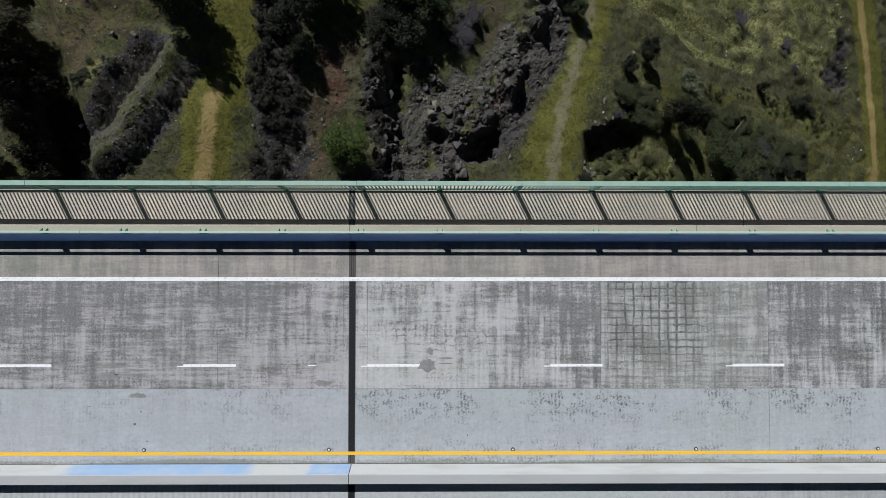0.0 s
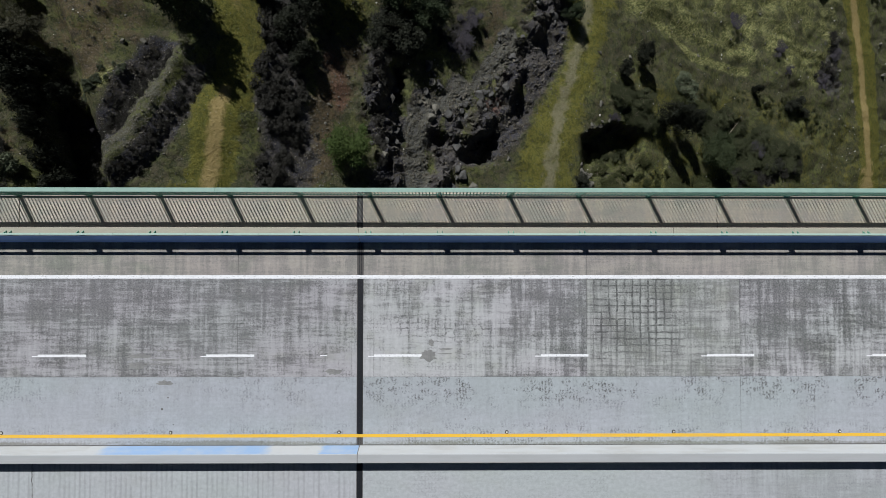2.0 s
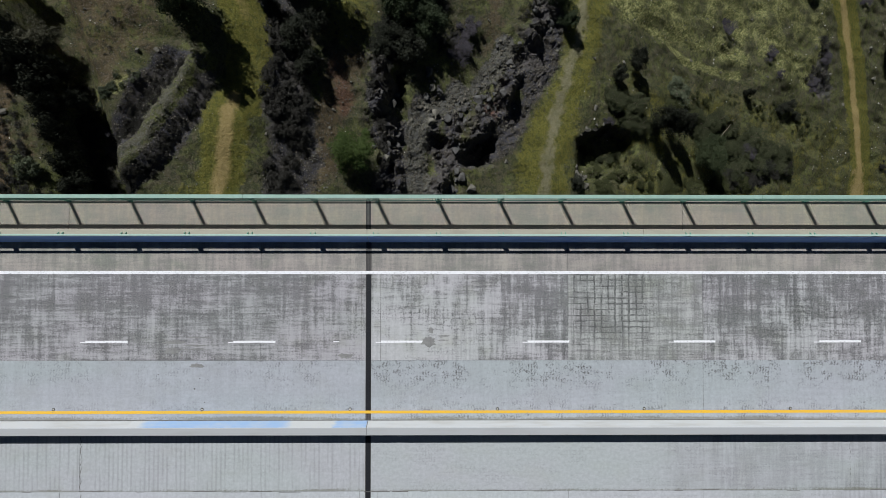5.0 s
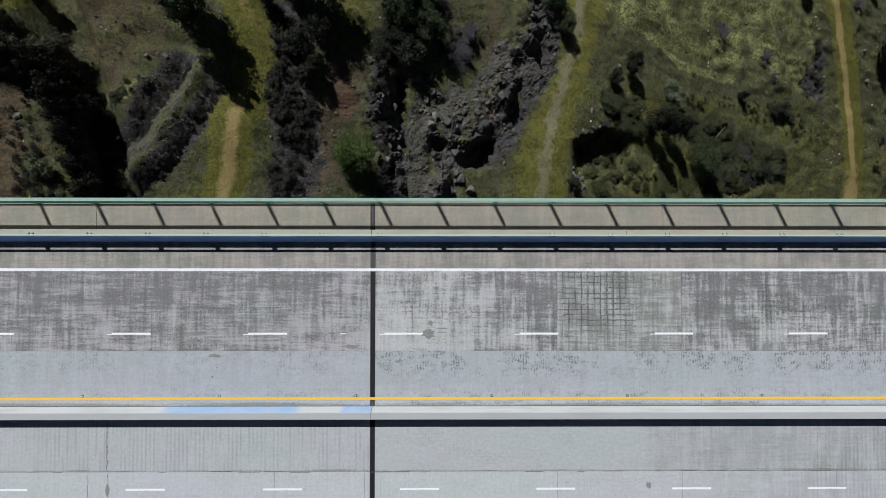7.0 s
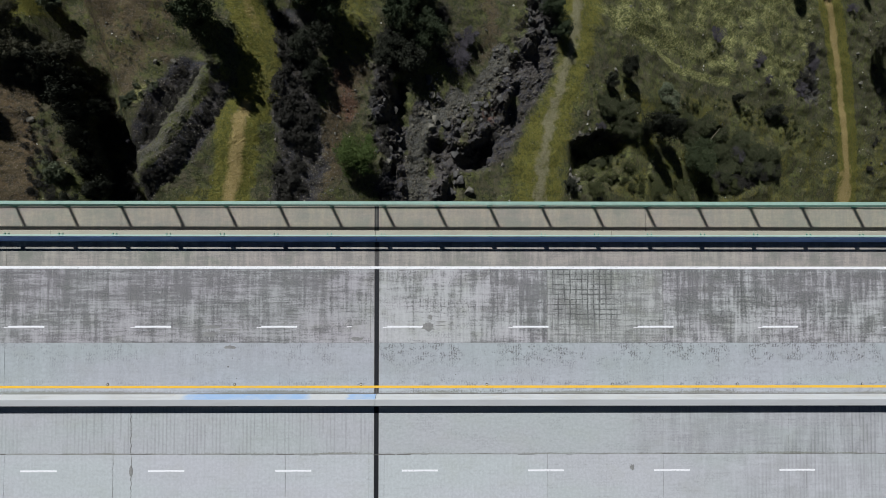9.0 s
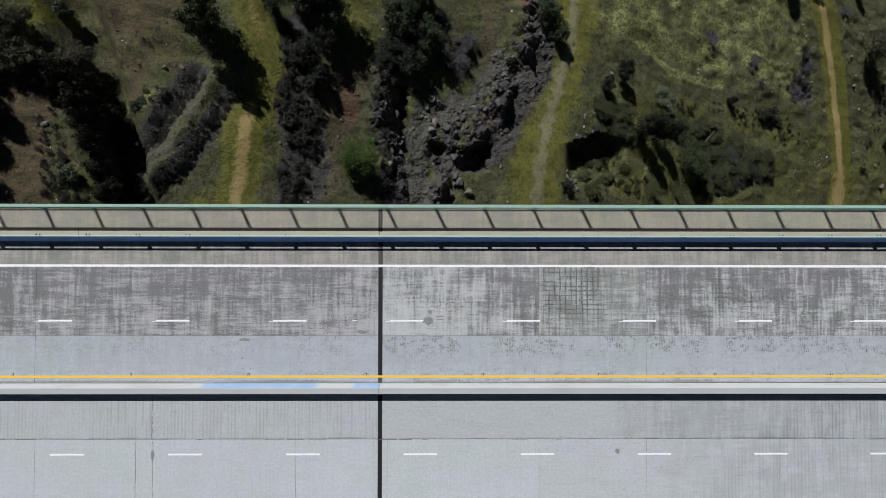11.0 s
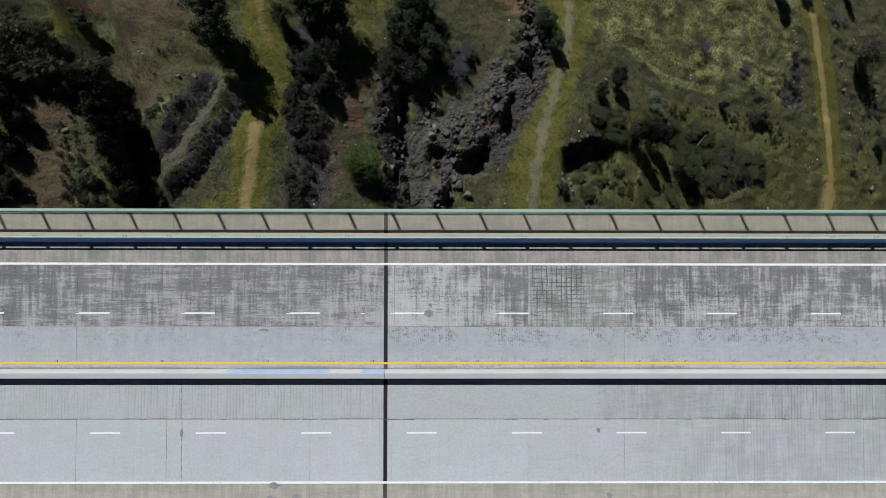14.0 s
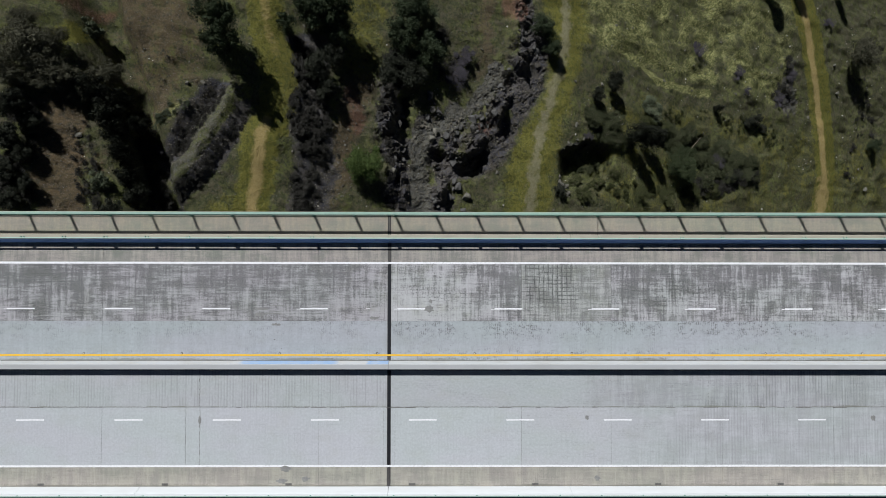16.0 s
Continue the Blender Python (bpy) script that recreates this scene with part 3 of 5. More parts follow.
RAVINE_BED = [(15.2, 38.1), (11.8, 32.7), (8.4, 29.4), (5.4, 26.8), (2.9, 25.8), (0.3, 22.8), (0.0, 17.6), (0.3, 10.3), (0, -10)]
CRAG_EAST = [(21.0, 62.0), (21.3, 56.6), (21.5, 49.5), (21.7, 44.1), (20.2, 39.7), (17.7, 34.6), (15.6, 30.8), (13.5, 27.0), (11.2, 23.1), (8.8, 19.7)]
CRAG_MID = [(6.1, 24.2), (4.9, 19.1), (4.4, 14.8), (3.6, 9.9), (3.2, 4.0)]
CRAG_BED = [(2.6, 26.2), (2.1, 23.0), (1.9, 20.4)]
CRAG_WEST = [(-5.1, 33.0), (-4.5, 28.5), (-4.9, 24.1)]
CRAG_FOOT = [(-4.0, 22.8), (-3.5, 17.2), (-3.1, 9.6), (-3.0, 4.0)]
CRAGS = (CRAG_EAST, CRAG_MID, CRAG_BED, CRAG_WEST, CRAG_FOOT)
GRAVEL_SLOPE = [(24.4, 50.0), (24.4, 43.0), (23.6, 39.0), (21.2, 33.4), (18.8, 28.6), (16.0, 23.6), (12.0, 18.7)]
SOIL_STRIP = [(-9.8, 31.3), (-11.2, 26.3), (-13.1, 21.2), (-14.4, 15.3), (-15.5, 9.3)]
SOIL_WEST = [(-50.4, 23.0), (-50.3, 19.3), (-50.5, 13.6), (-50.1, 7.4)]
STRAW_EDGE = [(31.0, 53.0), (33.0, 51.8), (41.3, 49.6), (49.4, 46.6), (55.5, 43.4), (63.0, 43.0), (72.0, 43.6)]
BUSH_TRACK = [(49.1, 23.1), (47.3, 19.0), (45.7, 12.5)]


def ridge(x, y, crest, west, east):
    """A ridge along a crest that runs up the picture of the plan: a long west flank, a steep east one."""
    pts = sorted((b, a) for a, b in crest)
    off = x - np.interp(y, [p[0] for p in pts], [p[1] for p in pts])
    high = np.clip(1 - np.where(off < 0, -off / west, off / east), 0, 1)
    ends = fade(y, pts[-1][0] - 1.5, pts[-1][0] + 2.0) * fade(-y, -pts[0][0] - 1.0, -pts[0][0] + 2.5)
    return high * ends


def scarp(x, y, crest, drop, reach):
    """A ledge along a crest that runs across: level ground behind it, a sharp drop in front that dies out downhill."""
    xs_ = [p[0] for p in crest]
    off = np.interp(x, xs_, [p[1] for p in crest]) - y + 1.1 * layered(x, y, 3.2, 4, 95, 0.6)
    ends = fade(np.abs(x - (xs_[0] + xs_[-1]) / 2) - (xs_[-1] - xs_[0]) / 2, -1.8, 1.2)
    return -drop * ends * (1 - fade(off, -0.1, 0.9)) * fade(off, 0.55 * reach, reach)


LEDGE = [(29.4, 23.5), (30.9, 25.1), (33.5, 25.8), (37.2, 26.0), (41.4, 25.3)]
PITS = (([(7.1, 22.0), (9.9, 23.1), (13.2, 24.0)], 3.6, 7.0), ([(1.9, 21.4), (3.5, 21.8), (5.6, 21.6)], 2.8, 5.5), ([(-4.6, 30.0), (-2.0, 30.6)], 2.4, 6.0))

PROFILE_X = (-700, -300, -130, -60, -48, -33, -24, -17, -5, 3, 12, 22, 33, 42, 60, 70, 82, 112, 140, 200, 310, 420, 560, 800)
PROFILE_Z = (40, 25, -0.5, -36, -41, -46, -49, -54, -61, -66, -71, -75, -79.5, -84, -97, -104, -109, -127, -143, -176, -222, -222, -120, 20)
FINE_X = np.arange(-760, 860, 0.5)
SOFT = np.exp(-np.linspace(-2.2, 2.2, 17) ** 2)
FINE_Z = np.convolve(np.pad(np.interp(FINE_X, PROFILE_X, PROFILE_Z), 8, mode="edge"), SOFT / SOFT.sum(), "valid")


def masks(x, y):
    wob = layered(x, y, 3.0, 3, 5) * 0.8
    fray = layered(x, y, 1.0, 3, 9) * 0.35
    m = {}
    m["tan"] = np.maximum(fade(along(x, y, TRAIL_TAN) + 0.6 * fray, 0.1, 1.5), fade(along(x, y, TRAIL_EAST) + 0.6 * fray, 0.6, 2.4))
    m["tan"] = np.maximum(m["tan"], 0.55 * fade(along(x, y, TRAIL_WEST[:3]) + fray, 0.2, 1.2))
    m["tan"] = np.maximum(m["tan"], 0.9 * fade(np.hypot(x - 119.2, (y - 20.5) * 0.35) - 2.6 + fray * 3, -1.0, 2.0))
    m["gravel"] = fade(along(x, y, TRAIL_MID) + fray * 1.8, 0.1, 2.1)
    near = np.minimum(along(x + 0.2, y, TRAIL_WEST) - 2.3, along(x - 1.2, y, TRAIL_EAST) - 4.6)
    m["lush"] = fade(near + fray * 1.4, -0.8, 1.4)
    m["lush"] = np.maximum(m["lush"], 0.7 * fade(along(x + 0.5, y, TRAIL_MID) - 5.0 + 1.5 * wob, -2.0, 3.5))
    m["lush"] = np.maximum(m["lush"], 0.6 * fade(np.hypot((x + 29) * 0.7, (y - 8) * 1.0) - 2.5 + wob, -1, 3))
    m["lush"] = np.maximum(m["lush"], 0.5 * fade(-(x - 36), -6, 6) * fade(y - 40, -4, 6) * np.clip(0.8 + 0.4 * wob, 0, 1))
    m["lush"] = np.maximum(m["lush"], 0.55 * fade(along(x, y, [(-9.1, 46.0), (-9.6, 40.0), (-10.8, 35.0)]) - 2.4 + wob, -1, 2.5))
    m["lush"] = np.maximum(m["lush"], 0.8 * fade(np.hypot(x + 50.0, y - 33.5) - 1.6 + wob, -1, 2))
    m["lush"] = m["lush"] * (1 - 0.85 * fade(along(x, y, GRAVEL_SLOPE) - 1.6 + wob, -0.8, 2.0))
    m["dry"] = fade(47.5 - 0.06 * (x - 34) - y + 1.5 * wob, -1.5, 3.0) * fade(np.abs(x - 68) - 34, -6, 8)
    m["dry"] = np.maximum(m["dry"] * np.clip(0.58 + 0.6 * wob, 0.08, 1), fade(along(x, y, STRAW_EDGE) + fray, 0.3, 1.7))
    m["dry"] = np.maximum(m["dry"], 0.8 * fade(along(x, y, BUSH_TRACK) + fray, 0.1, 1.0))
    m["dry"] = np.maximum(m["dry"], 0.8 * fade(along(x, y, [(-41.5, 21.3), (-37.9, 22.4), (-34.8, 24.7)]) + fray * 2, 0.2, 1.5))
    west = fade(along(x, y, SPUR_WEST) - 2.2 + 0.8 * wob, -0.8, 1.4)
    east = fade(along(x, y, SPUR_EAST) - 1.2 + 0.8 * wob, -0.8, 1.2)
    crags = np.minimum.reduce([along(x, y, c) for c in CRAGS])
    core = fade(np.minimum(crags - 1.7, along(x, y, RAVINE_BED) - 1.4) + 1.8 * wob, -1.2, 2.2)
    bank = fade(along(x, y, [(-18.2, 36), (-18.4, 29), (-18.0, 23), (-17.2, 16.8), (-17.4, 9), (-17.6, 2)]) - 3.0 + wob, -1, 1.8)
    patch = fade(np.hypot(x - 101, (y - 49) * 0.5) - 3.0 + 2.5 * wob, -1, 3)
    m["scree"] = np.maximum(np.maximum(np.maximum(west, east) * (1 - 0.9 * fade(along(x, y, SPUR_STRIPE) - 0.9 + wob, -0.5, 1.0)), core), np.maximum(bank * 0.85, patch * 0.7))
    m["scree"] = np.maximum(m["scree"], 0.95 * fade(along(x, y, GRAVEL_SLOPE) - 1.3 + 1.2 * wob, -1, 2.2))
    m["scree"] = np.maximum(m["scree"], 0.9 * fade(along(x, y, LEDGE) - 0.3 + wob, -0.8, 1.2))
    shale = 0.5 * fade(along(x, y, SPUR_STRIPE) - 1.1 + wob * 1.3, -0.5, 1.2)
    m["shale"] = np.maximum(shale, 0.8 * fade(along(x, y, RAVINE_BED) - 1.4 + wob, -0.6, 1.4))
    m["soil"] = np.maximum(0.75 * fade(along(x, y, SOIL_STRIP) - 1.5 + 1.6 * wob, -1.0, 2.6), 0.9 * fade(along(x, y, SOIL_WEST) - 2.4 + 1.0 * wob, -1, 1.8))
    m["soil"] = np.maximum(m["soil"], 0.66 * fade(np.hypot(x + 39.4, (y - 38.5) * 0.4) - 4.2 + 2.0 * wob, -2, 4))
    m["soil"] = np.maximum(m["soil"], 0.65 * fade(np.hypot(x + 39.5, y - 22.8) - 1.5 + 1.2 * wob, -1, 2.5))
    m["soil"] = np.maximum(m["soil"], 0.6 * fade(along(x, y, [(14.5, 60), (13.5, 48), (11.5, 38)]) - 1.5 + 1.5 * wob, -1, 2.6))
    m["soil"] = np.maximum(m["soil"], 0.58 * fade(np.hypot((x + 39.0) * 0.8, (y - 34.0) * 0.6) - 6.0 + 1.6 * wob, -2, 3))
    rust = fade(along(x, y, [(-11.4, 30.0), (-10.2, 26.9), (-10.8, 24.0)]) - 0.6 + 1.2 * wob, -0.8, 1.8)
    rust = np.maximum(rust, 1.2 * fade(np.hypot(x - 18.6, (y - 53) * 0.6) - 2.2 + 1.4 * wob, -0.8, 2.4))
    rust = np.maximum(rust, 0.9 * fade(np.hypot(x - 12.2, (y - 27.6) * 0.7) - 1.0 + 1.2 * wob, -0.8, 1.8))
    rust = np.maximum(rust, 0.8 * fade(np.hypot(x + 46.0, (y - 15.1) * 0.7) - 0.5 + 1.0 * wob, -0.8, 1.4))
    rust = np.maximum(rust, fade(along(x, y, [(-52, 39), (-49.3, 37.4), (-46.5, 38.6)]) - 0.5 + wob, -0.8, 1.8))
    rust = np.maximum(rust, 0.45 * fade(np.hypot(x + 46.5, (y - 37) * 0.6) - 1.8 + 1.6 * wob, -0.8, 2.5))
    m["rust"] = np.maximum(rust, 0.5 * fade(along(x, y, [(-38.2, 39), (-37.6, 34.8)]) - 0.2 + fray, -0.4, 0.9))
    return m


def ground_height(x, y):
    x, y = np.asarray(x, float), np.asarray(y, float)
    z = np.interp(x, FINE_X, FINE_Z)
    near = fade(np.abs(x - 45) - 130, 0, 120) * fade(np.abs(y - 30) - 80, 0, 120)
    z = z + layered(x, y, 160.0, 3, 31) * 14 * (1 - near)
    z = z + 0.12 * np.clip(y - 30, -20, 40) * fade(-(x - 70), -20, 25)
    m = masks(x, y)
    worn = np.clip(m["tan"] + m["gravel"] + 0.7 * m["lush"], 0, 1)
    z = z + near * layered(x, y, 9.0, 3, 3) * 0.55
    z = z + near * layered(x * 0.8 + y * 0.35, y, 3.0, 5, 13, 0.6) * 0.42 * (1 - 0.8 * worn)
    folds = 1 - np.abs(layered(x * 0.55 + y * 0.5, y * 0.8 - x * 0.3, 6.0, 4, 91, 0.55))
    z = z + near * (folds - 0.6) * 0.8 * fade(-(x - 34), -2, 6) * (1 - 0.9 * worn)
    z = z - 5.0 * fade(along(x, y, GULLY), 0.8, 4.2)
    bend = 0.7 * layered(x, y, 2.6, 3, 81, 0.6)
    rough = 1 - np.abs(layered(x, y, 3.4, 5, 41, 0.62))
    steps = rough * 3.4
    steps = (np.floor(steps) + np.clip((steps - np.floor(steps)) * 2.2, 0, 1)) / 3.4
    crag = 4.0 * ridge(x + 1.5 * bend, y, CRAG_EAST, 4.6, 1.7)
    for crest, high, flank, face in ((CRAG_MID, 3.4, 3.2, 1.5), (CRAG_BED, 1.8, 1.6, 1.2), (CRAG_WEST, 4.2, 4.2, 1.5), (CRAG_FOOT, 3.0, 2.4, 1.3)):
        crag = np.maximum(crag, high * ridge(x + bend, y, crest, flank, face))
    broken = np.clip(0.62 + 0.75 * layered(x, y, 4.5, 2, 61), 0.12, 1.15)
    z = z + crag * broken * (0.45 + 0.75 * steps)
    ravine = fade(-(x + 10), -2, 3)
    z = z + ravine * m["scree"] * (1 - 0.8 * m["shale"]) * ((rough - 0.7) * 0.8 + 0.22 * np.abs(layered(x, y, 1.1, 3, 51, 0.6)))
    z = z + scarp(x, y, LEDGE, 5.0, 10.0) + scarp(x, y, [(63.5, 31.0), (67.0, 32.6), (73.0, 31.6)], 2.6, 6.0)
    for crest, drop, reach in PITS:
        z = z + scarp(x, y, crest, drop, reach)
    spur = 1.9 * ridge(x + 0.9 * bend, y, SPUR_CREST, 3.6, 3.0)
    z = z + spur * (1 + 0.12 * layered(x, y, 1.3, 4, 85, 0.7))
    return z - 1.0 * fade(along(x, y, SPUR_WEST), 0.5, 2.2)


def spread(lo, hi, inner, outer_lo, outer_hi):
    mid = np.arange(lo, hi, inner)
    grow = inner * 1.22 ** np.arange(1, 48)
    left = lo - np.cumsum(grow)
    right = mid[-1] + np.cumsum(grow)
    return np.concatenate([left[left > outer_lo][::-1], mid, right[right < outer_hi]])


def grid_mesh(name, xs, ys):
    gx, gy = np.meshgrid(xs, ys)
    gz = ground_height(gx, gy)
    nx, ny = len(xs), len(ys)
    me = bpy.data.meshes.new(name)
    me.vertices.add(nx * ny)
    me.vertices.foreach_set("co", np.stack([gx, gy, gz], -1).astype(np.float32).ravel())
    i = (np.arange(ny - 1)[:, None] * nx + np.arange(nx - 1)[None, :]).ravel()
    quads = np.stack([i, i + 1, i + nx + 1, i + nx], -1).astype(np.int32)
    me.loops.add(quads.size)
    me.loops.foreach_set("vertex_index", quads.ravel())
    me.polygons.add(len(quads))
    me.polygons.foreach_set("loop_start", np.arange(0, quads.size, 4, dtype=np.int32))
    me.update(calc_edges=True)
    for key, values in masks(gx, gy).items():
        me.attributes.new(key, "FLOAT", "POINT").data.foreach_set("value", np.clip(values, 0, 1).astype(np.float32).ravel())
    stony = (masks(gx, gy)["scree"].ravel()[i] > 0.45) & (gx.ravel()[i] > -8)
    me.polygons.foreach_set("use_smooth", ~stony)
    return me


def valley_material():
    g = Nodes("valley_ground", 0.95)
    g.bsdf.inputs["Specular IOR Level"].default_value = 0.05
    p = g.place
    broad = g.noise(p, 0.11, 4, 0.6)
    mid = g.noise(p, 0.55, 6, 0.7)
    fine = g.noise(p, 2.6, 8, 0.8)
    speck = g.noise(p, 7.0, 3, 0.7)
    blade = g.noise(g.scaled(2.2, 0.7, 1.0), 1.6, 7, 0.8, 0.6)

    def edge(key, lo, hi, top=1.0):
        frayed = g.math("ADD", g.math("MULTIPLY", g.math("ADD", mid, -0.5), 1.3), g.math("MULTIPLY", g.math("ADD", fine, -0.5), 1.0))
        soft = g.math("MULTIPLY", frayed, g.step(g.attribute(key), 0.0, 0.25))
        return g.step(g.math("ADD", g.attribute(key), soft), lo, hi, 0.0, top)

    clump = g.noise(p, 1.3, 5, 0.75, 0.4)
    dust = g.noise(p, 5.0, 6, 0.8)
    grass = g.mix(g.step(broad, 0.38, 0.62), (0.080, 0.078, 0.024), (0.112, 0.114, 0.026))
    grass = g.mix(g.step(mid, 0.42, 0.58, 0.0, 0.7), grass, (0.088, 0.070, 0.036))
    grass = g.mix(g.step(clump, 0.52, 0.44, 0.0, 0.7), grass, (0.036, 0.040, 0.014))
    grass = g.mix(g.step(dust, 0.50, 0.60, 0.0, 0.35), grass, (0.17, 0.155, 0.072))
    grass = g.mix(g.step(blade, 0.50, 0.40, 0.0, 0.35), grass, (0.030, 0.034, 0.014))
    swath = g.noise(g.streaked(-32, 1.3, 4.2), 1.0, 8, 0.8, 0.4)
    dry = g.mix(g.step(swath, 0.45, 0.57), (0.104, 0.106, 0.026), (0.36, 0.33, 0.10))
    dry = g.mix(g.step(clump, 0.50, 0.40, 0.0, 0.8), dry, (0.060, 0.066, 0.018))
    dry = g.mix(g.step(mid, 0.52, 0.66, 0.0, 0.6), dry, (0.105, 0.112, 0.028))
    c = g.mix(edge("dry", 0.22, 0.90, 0.88), grass, dry)
    soil = g.mix(g.step(mid, 0.38, 0.60), (0.128, 0.084, 0.034), (0.084, 0.062, 0.024))
    soil = g.mix(g.step(clump, 0.50, 0.42, 0.0, 0.65), soil, (0.050, 0.044, 0.024))
    soil = g.mix(g.step(dust, 0.50, 0.60, 0.0, 0.4), soil, (0.25, 0.185, 0.110))
    c = g.mix(edge("soil", 0.3, 0.75, 0.85), c, soil)
    rusty = g.mix(g.step(dust, 0.42, 0.58), (0.125, 0.060, 0.028), (0.26, 0.135, 0.065))
    stone = g.mix(g.step(mid, 0.40, 0.60), (0.060, 0.055, 0.042), (0.060, 0.050, 0.026))
    stone = g.mix(g.step(clump, 0.50, 0.40, 0.0, 0.7), stone, (0.036, 0.034, 0.030))
    stone = g.mix(g.step(dust, 0.51, 0.60, 0.0, 0.45), stone, (0.135, 0.125, 0.095))
    stone = g.mix(g.step(broad, 0.50, 0.62, 0.0, 0.6), stone, (0.105, 0.090, 0.058))
    c = g.mix(edge("scree", 0.35, 0.75), c, stone)
    shale = g.mix(g.step(dust, 0.44, 0.56), (0.076, 0.070, 0.034), (0.145, 0.132, 0.080))
    shale = g.mix(g.step(clump, 0.50, 0.42, 0.0, 0.5), shale, (0.060, 0.060, 0.044))
    c = g.mix(edge("shale", 0.25, 0.75, 0.9), c, shale)
    c = g.mix(edge("rust", 0.45, 1.15, 0.6), c, rusty)
    lush = g.mix(g.step(dust, 0.40, 0.60), (0.116, 0.104, 0.015), (0.175, 0.154, 0.027))
    lush = g.mix(g.step(clump, 0.52, 0.42, 0.0, 0.6), lush, (0.066, 0.072, 0.016))
    c = g.mix(edge("lush", 0.3, 0.7, 0.9), c, lush)
    powder = g.noise(p, 14.0, 4, 0.6)
    gravel = g.mix(g.step(powder, 0.36, 0.64), (0.195, 0.168, 0.070), (0.265, 0.230, 0.108))
    gravel = g.mix(g.step(clump, 0.54, 0.44, 0.0, 0.45), gravel, (0.15, 0.14, 0.05))
    c = g.mix(edge("gravel", 0.12, 1.1, 0.85), c, gravel)
    tan = g.mix(g.step(powder, 0.36, 0.64), (0.29, 0.200, 0.050), (0.43, 0.315, 0.105))
    c = g.mix(edge("tan", 0.20, 1.0, 0.9), c, tan)
    c = g.mix(g.step(speck, 0.67, 0.71, 0.0, 0.6), c, (0.34, 0.33, 0.29))
    c = g.mix(1.0, c, (1.18, 1.255, 1.80), "MULTIPLY")
    rough = g.math("ADD", g.math("MULTIPLY", fine, 0.9), g.math("MULTIPLY", blade, 0.5))
    g.bump(g.math("ADD", rough, g.math("ADD", g.math("MULTIPLY", mid, 0.8), clump)), 0.30, 1.0)
    return g.done(c)


dense_x = np.concatenate([np.arange(-62, 46, 0.38), np.arange(46, 160, 0.62)])
grow = 0.8 * 1.22 ** np.arange(1, 40)
xs = np.concatenate([(dense_x[0] - np.cumsum(grow))[::-1], dense_x, dense_x[-1] + np.cumsum(grow)])
ys = spread(3.0, 92.0, 0.38, -2600.0, 2600.0)
xs = xs[(xs > -2600) & (xs < 2600)]
ground_mesh = grid_mesh("ground", xs, ys)
ground_mesh.materials.append(valley_material())
ground = tagged(new("ground", ground_mesh), "steep valley side of olive grass, bare soil and dark scree", "ground", kind="structure")


# ---- rocks ----
def rock_material(name, pale, dark):
    g = Nodes(name, 0.9)
    a = g.noise(g.place, 1.3, 5, 0.7)
    b = g.noise(g.place, 7.0, 5, 0.7)
    c = g.mix(g.step(a, 0.35, 0.65), pale, dark)
    c = g.mix(g.step(b, 0.5, 0.72, 0.0, 0.6), c, tuple(min(1.0, v * 1.5) for v in pale))
    c = g.mix(g.math("MULTIPLY", g.chance(), 0.4), c, dark)
    g.bump(g.math("ADD", a, b), 0.12)
    return g.done(c)


ROCK = rock_material("grey_rock", (0.140, 0.138, 0.132), (0.052, 0.048, 0.040))
PALE_ROCK = rock_material("pale_rock", (0.20, 0.190, 0.155), (0.10, 0.094, 0.076))
rng = np.random.default_rng(7)


def rock_mesh(name, material, flat=1.0, count=16):
    """An angular boulder of about one metre across."""
    bm = bmesh.new()
    for v in rng.normal(size=(count, 3)):
        v = v / np.linalg.norm(v) * rng.uniform(0.40, 0.58)
        bm.verts.new((v[0], v[1], v[2] * flat))
    made = bmesh.ops.convex_hull(bm, input=bm.verts[:])
    bmesh.ops.delete(bm, geom=[v for v in bm.verts if not v.link_faces], context="VERTS")
    bmesh.ops.bevel(bm, geom=bm.edges[:], offset=0.03, segments=1, affect="EDGES")
    return mesh_of(name, bm, material)


BOULDERS = [rock_mesh("boulder", ROCK, f, n) for f, n in ((0.8, 10), (0.6, 12), (0.95, 11), (0.5, 10), (0.7, 13))]
PALE_BOULDERS = [rock_mesh("boulder", PALE_ROCK, f, n) for f, n in ((0.7, 11), (0.55, 12))]


def boulder(x, y, size, pale=False, label="", group=""):
    data = (PALE_BOULDERS if pale else BOULDERS)[int(rng.integers(2 if pale else 5))]
    ob = new("boulder", data)
    s = size * rng.uniform(0.85, 1.15, 3)
    ob.matrix_world = Matrix.LocRotScale((x, y, float(ground_height(x, y)) + 0.16 * size), Euler((rng.uniform(-0.3, 0.3), rng.uniform(-0.3, 0.3), rng.uniform(0, 6.28))), Vector(s))
    return tagged(ob, label or "dark grey angular boulder on the rocky ravine slope", "boulder", group or "ravine boulders")


LONE = ((-32.8, 28.0, 1.25), (-40.7, 32.3, 0.8), (-48.5, 18.6, 1.7), (32.2, 38.5, 1.5), (32.6, 29.5, 1.8), (70.9, 52.0, 1.7), (66.8, 49.5, 0.9), (75.5, 56.9, 1.2), (122.7, 51.7, 2.6), (120.8, 59.1, 2.2), (110.1, 42.8, 1.8), (103.6, 49.2, 1.4), (43.0, 53.4, 1.6), (57.3, 44.0, 1.3), (140.3, 24.6, 2.6), (135.7, 30.4, 1.4), (82.3, 41.6, 1.2), (39.1, 39.2, 1.8))
